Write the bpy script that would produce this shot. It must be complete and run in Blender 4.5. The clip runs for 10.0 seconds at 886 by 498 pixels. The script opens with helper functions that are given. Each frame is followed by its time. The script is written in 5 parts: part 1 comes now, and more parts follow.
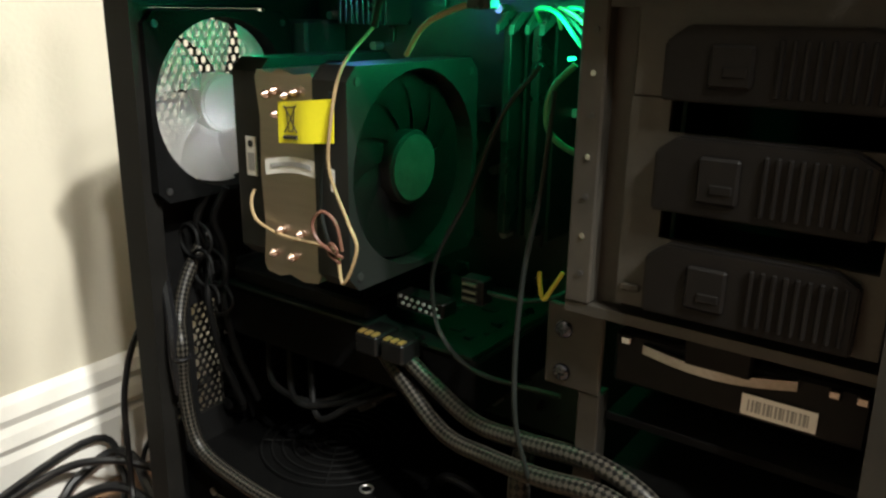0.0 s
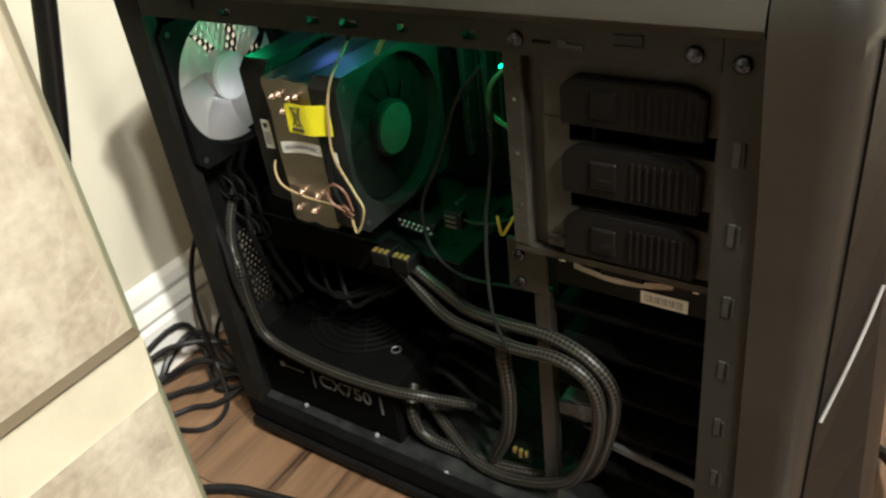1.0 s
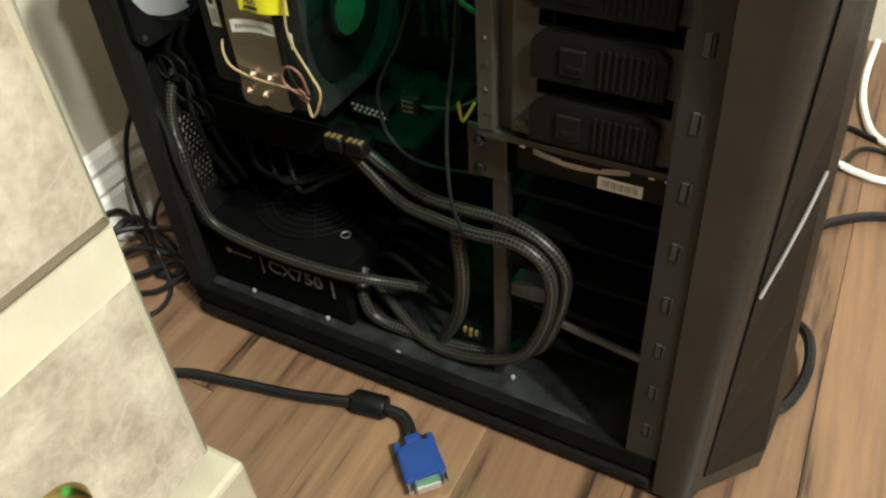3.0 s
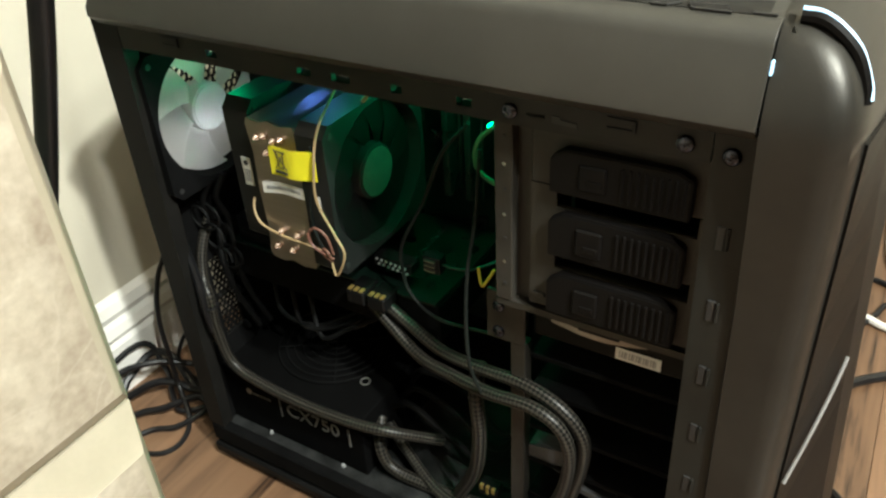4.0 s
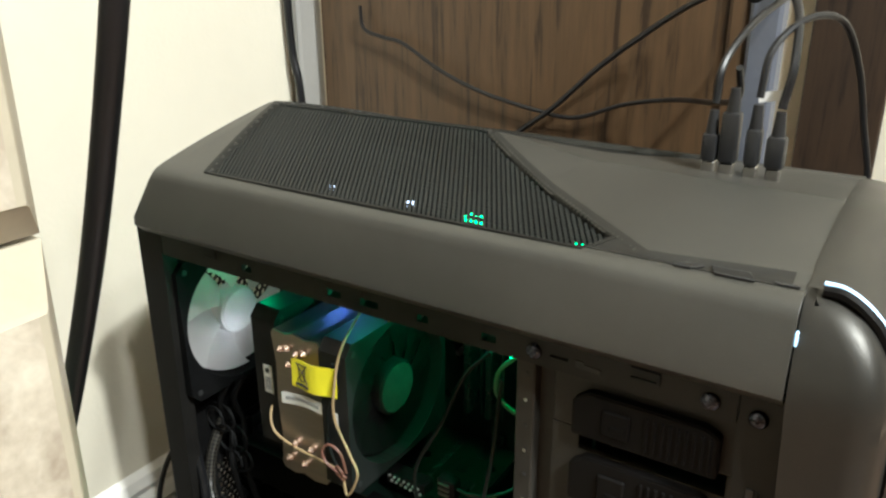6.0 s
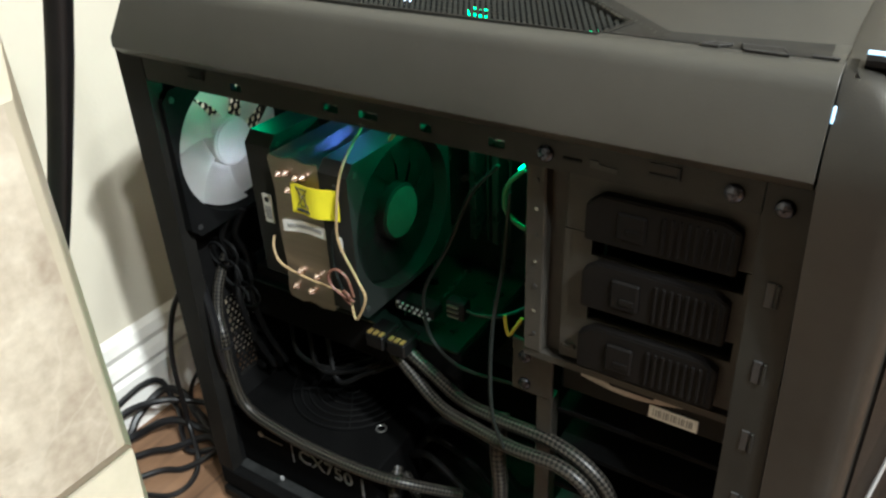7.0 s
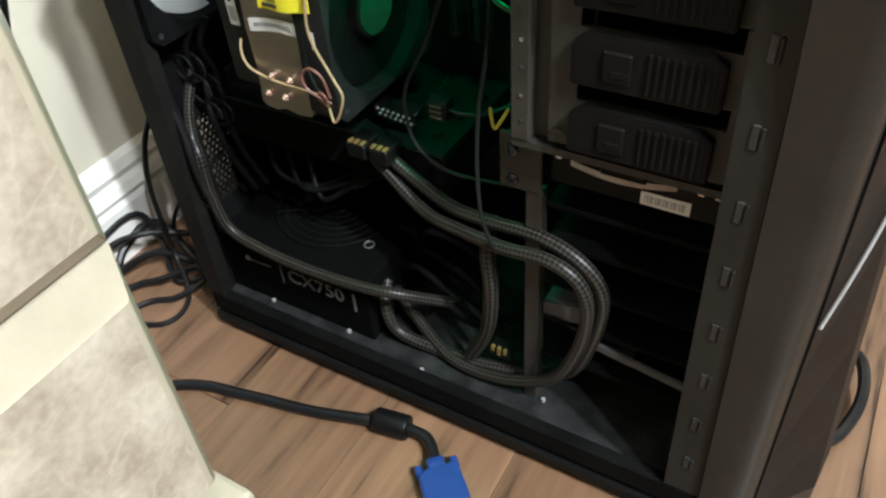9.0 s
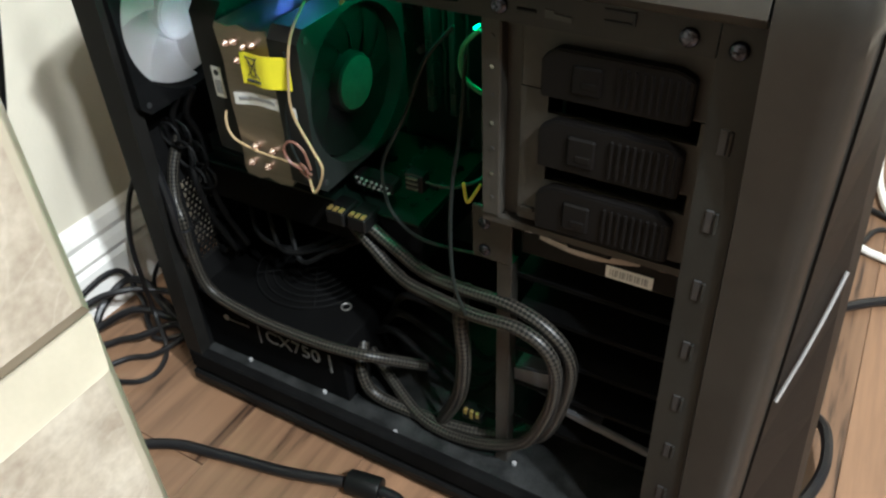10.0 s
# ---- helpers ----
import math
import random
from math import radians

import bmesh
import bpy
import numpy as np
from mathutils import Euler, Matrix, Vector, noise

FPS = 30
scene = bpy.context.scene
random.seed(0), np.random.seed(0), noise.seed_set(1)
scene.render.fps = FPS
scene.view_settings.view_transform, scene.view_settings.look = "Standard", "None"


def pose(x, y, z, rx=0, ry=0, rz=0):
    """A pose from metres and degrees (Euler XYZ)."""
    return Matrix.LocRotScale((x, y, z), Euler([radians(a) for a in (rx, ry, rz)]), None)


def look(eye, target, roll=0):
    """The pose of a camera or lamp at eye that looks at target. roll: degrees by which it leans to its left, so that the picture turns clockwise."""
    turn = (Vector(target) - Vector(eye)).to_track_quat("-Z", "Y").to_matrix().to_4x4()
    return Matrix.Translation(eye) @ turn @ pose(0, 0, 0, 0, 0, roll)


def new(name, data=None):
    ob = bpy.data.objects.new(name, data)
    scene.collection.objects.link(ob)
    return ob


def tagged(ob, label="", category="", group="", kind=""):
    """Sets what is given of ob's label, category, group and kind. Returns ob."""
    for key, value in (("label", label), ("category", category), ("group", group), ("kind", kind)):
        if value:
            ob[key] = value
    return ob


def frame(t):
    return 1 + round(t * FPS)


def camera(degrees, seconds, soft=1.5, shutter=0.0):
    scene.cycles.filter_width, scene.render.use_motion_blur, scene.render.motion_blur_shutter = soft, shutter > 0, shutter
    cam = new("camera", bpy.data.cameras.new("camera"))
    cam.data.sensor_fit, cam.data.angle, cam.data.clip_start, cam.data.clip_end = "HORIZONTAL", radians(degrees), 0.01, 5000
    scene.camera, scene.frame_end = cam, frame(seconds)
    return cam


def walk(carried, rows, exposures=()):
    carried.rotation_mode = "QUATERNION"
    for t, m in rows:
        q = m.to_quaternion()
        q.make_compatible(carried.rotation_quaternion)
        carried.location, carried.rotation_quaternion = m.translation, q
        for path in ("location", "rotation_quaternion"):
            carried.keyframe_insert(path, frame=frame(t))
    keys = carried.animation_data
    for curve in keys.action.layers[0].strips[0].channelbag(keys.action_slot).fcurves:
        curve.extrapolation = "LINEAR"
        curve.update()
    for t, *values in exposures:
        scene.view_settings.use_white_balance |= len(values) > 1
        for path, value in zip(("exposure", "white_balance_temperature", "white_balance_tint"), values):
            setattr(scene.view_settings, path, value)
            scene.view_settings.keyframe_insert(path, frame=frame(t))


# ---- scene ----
cam = camera(59.7, 10.0, soft=2.4)
PATH = [
    (0, (0.406, -0.264, 0.408), (-0.702, 1.292, -0.184), 0.8),
    (0.2, (0.424, -0.283, 0.440), (-0.641, 1.260, -0.257), 7.2),
    (0.4, (0.445, -0.292, 0.487), (-0.562, 1.250, -0.295), 2.4),
    (0.5, (0.449, -0.302, 0.493), (-0.519, 1.25, -0.315), -0.6),
    (0.7, (0.456, -0.313, 0.524), (-0.564, 1.121, -0.427), -5.2),
    (1, (0.468, -0.323, 0.549), (-0.531, 1.016, -0.55), -7.8),
    (1.5, (0.461, -0.349, 0.577), (-0.417, 1.006, -0.604), -4.4),
    (2, (0.444, -0.339, 0.576), (-0.357, 1.036, -0.636), -2.5),
    (2.2, (0.441, -0.339, 0.571), (-0.318, 1.037, -0.665), -2.2),
    (3.3, (0.450, -0.335, 0.554), (-0.305, 0.915, -0.815), -4.7),
    (3.5, (0.451, -0.329, 0.569), (-0.359, 0.967, -0.721), -4.7),
    (4, (0.446, -0.319, 0.583), (-0.441, 1.079, -0.539), -3.5),
    (4.5, (0.439, -0.311, 0.597), (-0.5, 1.155, -0.386), -1.9),
    (5, (0.442, -0.306, 0.612), (-0.576, 1.227, -0.171), -1.3),
    (5.2, (0.445, -0.306, 0.610), (-0.598, 1.220, -0.158), -1.0),
    (6.3, (0.433, -0.312, 0.607), (-0.577, 1.260, -0.096), 0.0),
    (6.5, (0.43, -0.308, 0.598), (-0.547, 1.205, -0.272), -0.7),
    (7, (0.431, -0.305, 0.575), (-0.519, 1.118, -0.461), -2.6),
    (7.5, (0.43, -0.309, 0.563), (-0.495, 1.069, -0.554), -3.7),
    (8, (0.431, -0.307, 0.554), (-0.469, 1.028, -0.632), -4.5),
    (8.5, (0.43, -0.31, 0.547), (-0.445, 0.97, -0.717), -5.6),
    (9, (0.431, -0.309, 0.539), (-0.377, 0.926, -0.81), -5.0),
    (9.5, (0.437, -0.31, 0.546), (-0.336, 0.925, -0.824), -3.6),
    (10, (0.439, -0.311, 0.558), (-0.366, 1.025, -0.693), -2.7),
]
walk(cam, [(t, look(eye, target, roll)) for t, eye, target, roll in PATH],
     [(0.0, 0.06, 6500, 9), (3.5, 0.04, 6350, 3), (5.0, 0.05, 6150, 5), (7.0, 0.08, 5850, 7), (10.0, 0.12, 5700, 8)])

# ---- world and light ----
world = bpy.data.worlds.new("world")
scene.world = world
world.use_nodes = True
world.node_tree.nodes["Background"].inputs[0].default_value = (1.0, 0.93, 0.82, 1)
world.node_tree.nodes["Background"].inputs[1].default_value = 0.05


def lamp(name, kind, energy, colour, m, size=0.1, size_y=None):
    d = bpy.data.lights.new(name, kind)
    d.energy, d.color = energy, colour
    if kind == "AREA":
        d.size = size
        if size_y:
            d.shape, d.size_y = "RECTANGLE", size_y
    else:
        d.shadow_soft_size = size
    o = new(name, d)
    o.matrix_world = m
    return o


# the three bulbs of the room's ceiling lamp, the coloured diodes of the fans inside the tower, and a blue fill
BULBS = ((1.77, -0.55, 106), (1.77, -0.91, 50), (2.16, -0.73, 24))
for bx, by, watts in BULBS:
    lamp("ceiling_lamp_light", "AREA", watts, (1.0, 0.985, 0.92), look((bx, by, 2.27), (0.0, 0.1, 0.2)), 0.09)
lamp("green_diode_light", "POINT", 0.50, (0.02, 1.0, 0.36), pose(0.215, 0.085, 0.408), 0.012)
lamp("green_diode_light", "POINT", 0.030, (0.02, 1.0, 0.32), pose(0.258, 0.085, 0.395), 0.006)
lamp("green_diode_light", "POINT", 0.075, (0.02, 1.0, 0.36), pose(0.140, 0.055, 0.418), 0.006)
lamp("green_diode_light", "POINT", 0.036, (0.02, 1.0, 0.36), pose(0.032, 0.058, 0.404), 0.003)
lamp("white_diode_light", "POINT", 0.037, (0.9, 0.94, 1.0), pose(0.022, 0.048, 0.332), 0.004)
# added fill that tints the cooler's fins blue; no diode stands there
lamp("blue_diode_light", "POINT", 0.034, (0.15, 0.3, 1.0), pose(0.098, 0.085, 0.414), 0.006)


# ---- materials ----
def mat(name, colour, rough=0.5, metal=0.0, vary=0.15, scale=30.0, bump=0.0, bscale=400.0, stretch=(1, 1, 1), colour2=None,
        coat=0.0, random_amount=0.0, emit=None, strength=0.0, detail=6.0, spec=0.5):
    """Noise at two scales over a base colour, with fine relief."""
    m = bpy.data.materials.new(name)
    m.use_nodes = True
    nt = m.node_tree
    b = nt.nodes["Principled BSDF"]
    b.inputs["Roughness"].default_value = rough
    b.inputs["Metallic"].default_value = metal
    b.inputs["Coat Weight"].default_value = coat
    b.inputs["Specular IOR Level"].default_value = spec
    tc = nt.nodes.new("ShaderNodeTexCoord")
    mp = nt.nodes.new("ShaderNodeMapping")
    mp.inputs["Scale"].default_value = stretch
    nt.links.new(tc.outputs["Object"], mp.inputs[0])
    n1 = nt.nodes.new("ShaderNodeTexNoise")
    n1.inputs["Scale"].default_value, n1.inputs["Detail"].default_value = scale, detail
    n2 = nt.nodes.new("ShaderNodeTexNoise")
    n2.inputs["Scale"].default_value, n2.inputs["Detail"].default_value = scale * 9, 3
    for n in (n1, n2):
        nt.links.new(mp.outputs[0], n.inputs["Vector"])
    add = nt.nodes.new("ShaderNodeMath")
    add.operation = "MULTIPLY_ADD"
    add.inputs[1].default_value = 0.35
    nt.links.new(n2.outputs[0], add.inputs[0])
    nt.links.new(n1.outputs[0], add.inputs[2])
    ramp = nt.nodes.new("ShaderNodeValToRGB")
    lo = [c * (1 - vary) for c in colour] if colour2 is None else list(colour2)
    hi = [min(1, c * (1 + vary)) for c in colour]
    ramp.color_ramp.elements[0].position, ramp.color_ramp.elements[1].position = 0.45, 0.9
    ramp.color_ramp.elements[0].color, ramp.color_ramp.elements[1].color = (*lo, 1), (*hi, 1)
    nt.links.new(add.outputs[0], ramp.inputs[0])
    out = ramp.outputs[0]
    if random_amount:
        oi = nt.nodes.new("ShaderNodeObjectInfo")
        hsv = nt.nodes.new("ShaderNodeHueSaturation")
        mr = nt.nodes.new("ShaderNodeMapRange")
        mr.inputs[3].default_value, mr.inputs[4].default_value = 1 - random_amount, 1 + random_amount
        nt.links.new(oi.outputs["Random"], mr.inputs[0])
        nt.links.new(mr.outputs[0], hsv.inputs["Value"])
        nt.links.new(out, hsv.inputs["Color"])
        out = hsv.outputs[0]
    nt.links.new(out, b.inputs["Base Color"])
    rr = nt.nodes.new("ShaderNodeMapRange")
    rr.inputs[3].default_value, rr.inputs[4].default_value = max(0.03, rough - 0.1), min(1, rough + 0.12)
    nt.links.new(n1.outputs[0], rr.inputs[0])
    nt.links.new(rr.outputs[0], b.inputs["Roughness"])
    if bump:
        n3 = nt.nodes.new("ShaderNodeTexNoise")
        n3.inputs["Scale"].default_value, n3.inputs["Detail"].default_value = bscale, 4
        nt.links.new(mp.outputs[0], n3.inputs["Vector"])
        bp = nt.nodes.new("ShaderNodeBump")
        bp.inputs["Strength"].default_value, bp.inputs["Distance"].default_value = bump, 0.001
        nt.links.new(n3.outputs[0], bp.inputs["Height"])
        nt.links.new(bp.outputs[0], b.inputs["Normal"])
    if emit:
        b.inputs["Emission Color"].default_value = (*emit, 1)
        b.inputs["Emission Strength"].default_value = strength
    return m


def braid_mat(name, c1, c2, rough=0.45):
    """Woven sleeve: a fine checker of two tones with relief."""
    m = mat(name, c1, rough, 0, 0.2, 60, spec=0.28)
    nt = m.node_tree
    b = nt.nodes["Principled BSDF"]
    uv = nt.nodes.new("ShaderNodeUVMap")
    ch = nt.nodes.new("ShaderNodeTexChecker")
    mp = nt.nodes.new("ShaderNodeMapping")
    mp.inputs["Rotation"].default_value = (0, 0, 0.785)
    nt.links.new(uv.outputs[0], mp.inputs[0])
    nt.links.new(mp.outputs[0], ch.inputs["Vector"])
    ch.inputs["Scale"].default_value = 13.0
    ch.inputs["Color1"].default_value, ch.inputs["Color2"].default_value = (*c1, 1), (*c2, 1)
    nt.links.new(ch.outputs[0], b.inputs["Base Color"])
    bp = nt.nodes.new("ShaderNodeBump")
    bp.inputs["Strength"].default_value, bp.inputs["Distance"].default_value = 0.8, 0.0006
    nt.links.new(ch.outputs[1], bp.inputs["Height"])
    nt.links.new(bp.outputs[0], b.inputs["Normal"])
    return m


def wood_mat(name, light, dark, grain=(40, 3, 40), rough=0.4, ring=0.0, random_amount=0.0):
    """Long-grained wood: stretched noise for the grain, dark streaks, fine pores."""
    m = bpy.data.materials.new(name)
    m.use_nodes = True
    nt = m.node_tree
    b = nt.nodes["Principled BSDF"]
    b.inputs["Roughness"].default_value = rough
    tc = nt.nodes.new("ShaderNodeTexCoord")
    oi = nt.nodes.new("ShaderNodeObjectInfo")
    sh = nt.nodes.new("ShaderNodeVectorMath")
    sh.operation = "MULTIPLY_ADD"
    sh.inputs[1].default_value = (13.7, 5.3, 9.1)
    nt.links.new(oi.outputs["Random"], sh.inputs[0])
    nt.links.new(tc.outputs["Object"], sh.inputs[2])
    mp = nt.nodes.new("ShaderNodeMapping")
    mp.inputs["Scale"].default_value = grain
    nt.links.new(sh.outputs[0], mp.inputs[0])
    n1 = nt.nodes.new("ShaderNodeTexNoise")
    n1.inputs["Scale"].default_value, n1.inputs["Detail"].default_value, n1.inputs["Distortion"].default_value = 1.0, 7, 1.2
    n2 = nt.nodes.new("ShaderNodeTexNoise")
    n2.inputs["Scale"].default_value, n2.inputs["Detail"].default_value = 6.0, 4
    nt.links.new(mp.outputs[0], n1.inputs["Vector"])
    nt.links.new(mp.outputs[0], n2.inputs["Vector"])
    add = nt.nodes.new("ShaderNodeMath")
    add.operation = "MULTIPLY_ADD"
    add.inputs[1].default_value = 0.4
    nt.links.new(n2.outputs[0], add.inputs[0])
    nt.links.new(n1.outputs[0], add.inputs[2])
    ramp = nt.nodes.new("ShaderNodeValToRGB")
    e = ramp.color_ramp.elements
    e[0].position, e[0].color = 0.535, (*dark, 1)
    e[1].position, e[1].color = 0.86, (*light, 1)
    mid = e.new(0.64)
    mid.color = (*[0.35 * d + 0.65 * l for d, l in zip(dark, light)], 1)
    nt.links.new(add.outputs[0], ramp.inputs[0])
    out = ramp.outputs[0]
    if random_amount:
        hsv = nt.nodes.new("ShaderNodeHueSaturation")
        mr = nt.nodes.new("ShaderNodeMapRange")
        mr.inputs[3].default_value, mr.inputs[4].default_value = 1 - random_amount, 1 + random_amount
        nt.links.new(oi.outputs["Random"], mr.inputs[0])
        nt.links.new(mr.outputs[0], hsv.inputs["Value"])
        nt.links.new(out, hsv.inputs["Color"])
        out = hsv.outputs[0]
    nt.links.new(out, b.inputs["Base Color"])
    bp = nt.nodes.new("ShaderNodeBump")
    bp.inputs["Strength"].default_value, bp.inputs["Distance"].default_value = 0.25, 0.0008
    nt.links.new(add.outputs[0], bp.inputs["Height"])
    nt.links.new(bp.outputs[0], b.inputs["Normal"])
    return m


def marble_mat(name):
    """Faux-marble cream paint: cloudy patches and thin paler veins."""
    m = mat(name, (0.54, 0.49, 0.40), 0.42, 0, 0.1, 26, 0.06, 250, colour2=(0.30, 0.25, 0.19))
    nt = m.node_tree
    b = nt.nodes["Principled BSDF"]
    base = b.inputs["Base Color"].links[0].from_socket
    tc = nt.nodes.new("ShaderNodeTexCoord")
    ns = nt.nodes.new("ShaderNodeTexNoise")
    ns.inputs["Scale"].default_value, ns.inputs["Detail"].default_value = 9.0, 5
    nt.links.new(tc.outputs["Object"], ns.inputs["Vector"])
    warp = nt.nodes.new("ShaderNodeVectorMath")
    warp.operation = "MULTIPLY_ADD"
    warp.inputs[1].default_value = (0.24, 0.24, 0.24)
    nt.links.new(ns.outputs[1], warp.inputs[0])
    nt.links.new(tc.outputs["Object"], warp.inputs[2])
    vo = nt.nodes.new("ShaderNodeTexVoronoi")
    vo.feature = "DISTANCE_TO_EDGE"
    vo.inputs["Scale"].default_value = 21.0
    nt.links.new(warp.outputs[0], vo.inputs["Vector"])
    rp = nt.nodes.new("ShaderNodeValToRGB")
    rp.color_ramp.elements[0].position, rp.color_ramp.elements[0].color = 0.0, (0.32, 0.32, 0.32, 1)
    rp.color_ramp.elements[1].position, rp.color_ramp.elements[1].color = 0.06, (0, 0, 0, 1)
    nt.links.new(vo.outputs["Distance"], rp.inputs[0])
    fade = nt.nodes.new("ShaderNodeMath")
    fade.operation = "MULTIPLY"
    nt.links.new(rp.outputs[0], fade.inputs[0])
    nt.links.new(ns.outputs[0], fade.inputs[1])
    mx = nt.nodes.new("ShaderNodeMix")
    mx.data_type = "RGBA"
    nt.links.new(fade.outputs[0], mx.inputs[0])
    nt.links.new(base, mx.inputs[6])
    mx.inputs[7].default_value = (0.72, 0.68, 0.59, 1)
    nt.links.new(mx.outputs[2], b.inputs["Base Color"])
    return m


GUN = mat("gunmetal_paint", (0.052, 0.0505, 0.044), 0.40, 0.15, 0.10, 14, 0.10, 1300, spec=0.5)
# the cover's gunmetal, darkened to imitate weaker light on the upright sides
BEZEL = mat("bezel_paint", (0.040, 0.038, 0.033), 0.36, 0.5, 0.12, 14, 0.08, 1300, spec=0.4)
BANDPL = mat("dark_band_plastic", (0.019, 0.0185, 0.0165), 0.45, 0.0, 0.15, 18, 0.08, 1300, spec=0.3)
FRONTPL = mat("dark_front_plastic", (0.0090, 0.0078, 0.0066), 0.5, 0.0, 0.2, 18, 0.16, 1300, spec=0.2)
POST = mat("rear_post_paint", (0.0105, 0.0100, 0.0090), 0.55, 0, 0.3, 24, 0.1, 700, spec=0.12)
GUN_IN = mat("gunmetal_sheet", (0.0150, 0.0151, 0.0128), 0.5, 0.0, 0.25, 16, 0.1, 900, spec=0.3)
BLACK = mat("black_sheet", (0.006, 0.006, 0.006), 0.45, 0, 0.3, 20, 0.1, 700, spec=0.12)
DUSTY = mat("dusty_black_sheet", (0.020, 0.021, 0.023), 0.6, 0.1, 0.2, 35, 0.1, 700, colour2=(0.006, 0.0065, 0.007), spec=0.3)
PLASTIC = mat("black_plastic", (0.005, 0.005, 0.005), 0.42, 0, 0.25, 25, 0.1, 600, spec=0.18)
DULLRUBBER = mat("dull_black_rubber", (0.0045, 0.0045, 0.0045), 0.6, 0, 0.2, 40, 0.05, 500, spec=0.12)
BROWN_PL = mat("dark_brown_plastic", (0.0058, 0.0052, 0.0048), 0.5, 0, 0.2, 25, 0.1, 600, spec=0.10)
RUBBER = mat("cable_rubber", (0.007, 0.007, 0.008), 0.38, 0, 0.2, 40, 0.05, 500, spec=0.4)
STEEL = mat("bright_steel", (0.42, 0.41, 0.40), 0.22, 1.0, 0.15, 60, 0.05, 800)
NICKEL = mat("nickel_plate", (0.46, 0.41, 0.36), 0.32, 1.0, 0.08, 20, 0.1, 300, stretch=(1, 1, 14))
COPPER = mat("copper_tip", (0.74, 0.57, 0.48), 0.2, 1.0, 0.1, 80)
FIN = mat("aluminium_fin", (0.42, 0.44, 0.48), 0.35, 1.0, 0.1, 40)
FANBLACK = mat("fan_plastic", (0.0115, 0.012, 0.012), 0.5, 0, 0.2, 30, 0.05, 500, spec=0.3)
def glow_through(m, share_of, see):
    """Thin frosted plastic: light passes through, partly straight."""
    nt = m.node_tree
    b = nt.nodes["Principled BSDF"]
    tr = nt.nodes.new("ShaderNodeBsdfTranslucent")
    tr.inputs[0].default_value = (0.85, 0.85, 0.84, 1)
    mx = nt.nodes.new("ShaderNodeMixShader")
    mx.inputs[0].default_value = share_of
    nt.links.new(b.outputs[0], mx.inputs[1])
    nt.links.new(tr.outputs[0], mx.inputs[2])
    clear = nt.nodes.new("ShaderNodeBsdfTransparent")
    mx2 = nt.nodes.new("ShaderNodeMixShader")
    mx2.inputs[0].default_value = see
    nt.links.new(mx.outputs[0], mx2.inputs[1])
    nt.links.new(clear.outputs[0], mx2.inputs[2])
    nt.links.new(mx2.outputs[0], nt.nodes["Material Output"].inputs[0])


HUBGREY = mat("fan_hub_sticker", (0.050, 0.062, 0.054), 0.5, 0, 0.35, 120)
WHITE_BLADE = mat("white_fan_plastic", (0.8, 0.79, 0.77), 0.24, 0, 0.06, 30)
glow_through(WHITE_BLADE, 0.5, 0.36)
DULLSTEEL = mat("dull_steel", (0.3, 0.285, 0.265), 0.38, 1.0, 0.25, 60, 0.1, 500)
PAN = mat("dusty_floor_pan", (0.021, 0.022, 0.0215), 0.6, 0, 0.3, 55, 0.15, 700, colour2=(0.0045, 0.0048, 0.0048), spec=0.2)
GREYDUST = mat("grey_dusty_plate", (0.085, 0.088, 0.095), 0.55, 0.0, 0.2, 30, 0.1, 600, colour2=(0.05, 0.052, 0.056))
PCB = mat("dark_circuit_board", (0.005, 0.013, 0.009), 0.3, 0, 0.35, 60, 0.2, 900)
CHIP = mat("black_chip", (0.010, 0.010, 0.010), 0.28, 0, 0.3, 60, random_amount=0.5)
SILVERCAP = mat("capacitor_can", (0.5, 0.5, 0.48), 0.3, 0.9, 0.1, 60)
YELLOW = mat("yellow_label", (0.92, 0.84, 0.03), 0.45, 0, 0.06, 60)
WHITE = mat("white_label", (0.75, 0.74, 0.71), 0.5, 0, 0.06, 60)
INK = mat("black_ink", (0.02, 0.02, 0.02), 0.5, 0, 0.1, 60)
GREYINK = mat("grey_print", (0.3, 0.3, 0.3), 0.5, 0, 0.1, 60)
CREAMWIRE = mat("cream_wire", (0.36, 0.26, 0.14), 0.45, 0, 0.15, 60)
BROWNWIRE = mat("brown_wire", (0.16, 0.07, 0.05), 0.45, 0, 0.15, 60)
GREYWIRE = mat("grey_green_wire", (0.010, 0.013, 0.0115), 0.55, 0, 0.15, 60, spec=0.2)
YELWIRE = mat("yellow_wire", (0.45, 0.36, 0.04), 0.45, 0, 0.15, 60)
GREENWIRE = mat("green_wire", (0.03, 0.17, 0.07), 0.45, 0, 0.15, 60)
BLUE = mat("blue_connector_plastic", (0.012, 0.04, 0.19), 0.45, 0, 0.1, 60, 0.05, 500)
WALL = mat("cream_wall_paint", (0.70, 0.65, 0.53), 0.7, 0, 0.03, 5, 0.25, 220)
TRIMW = mat("white_trim_paint", (0.8, 0.78, 0.73), 0.4, 0, 0.03, 20, 0.08, 250)
CEIL = mat("white_ceiling_paint", (0.78, 0.76, 0.7), 0.8, 0, 0.03, 5, 0.2, 200)
MARBLE = marble_mat("cream_marbled_paint")
BEVEL = mat("cream_edge_paint", (0.43, 0.385, 0.295), 0.4, 0, 0.06, 40, 0.06, 250)
BRASS = mat("aged_brass", (0.42, 0.31, 0.12), 0.3, 1.0, 0.2, 60, 0.1, 300)
FLOORW = wood_mat("laminate_plank", (0.225, 0.128, 0.072), (0.026, 0.013, 0.008), (26, 1.9, 40), 0.38, random_amount=0.12)
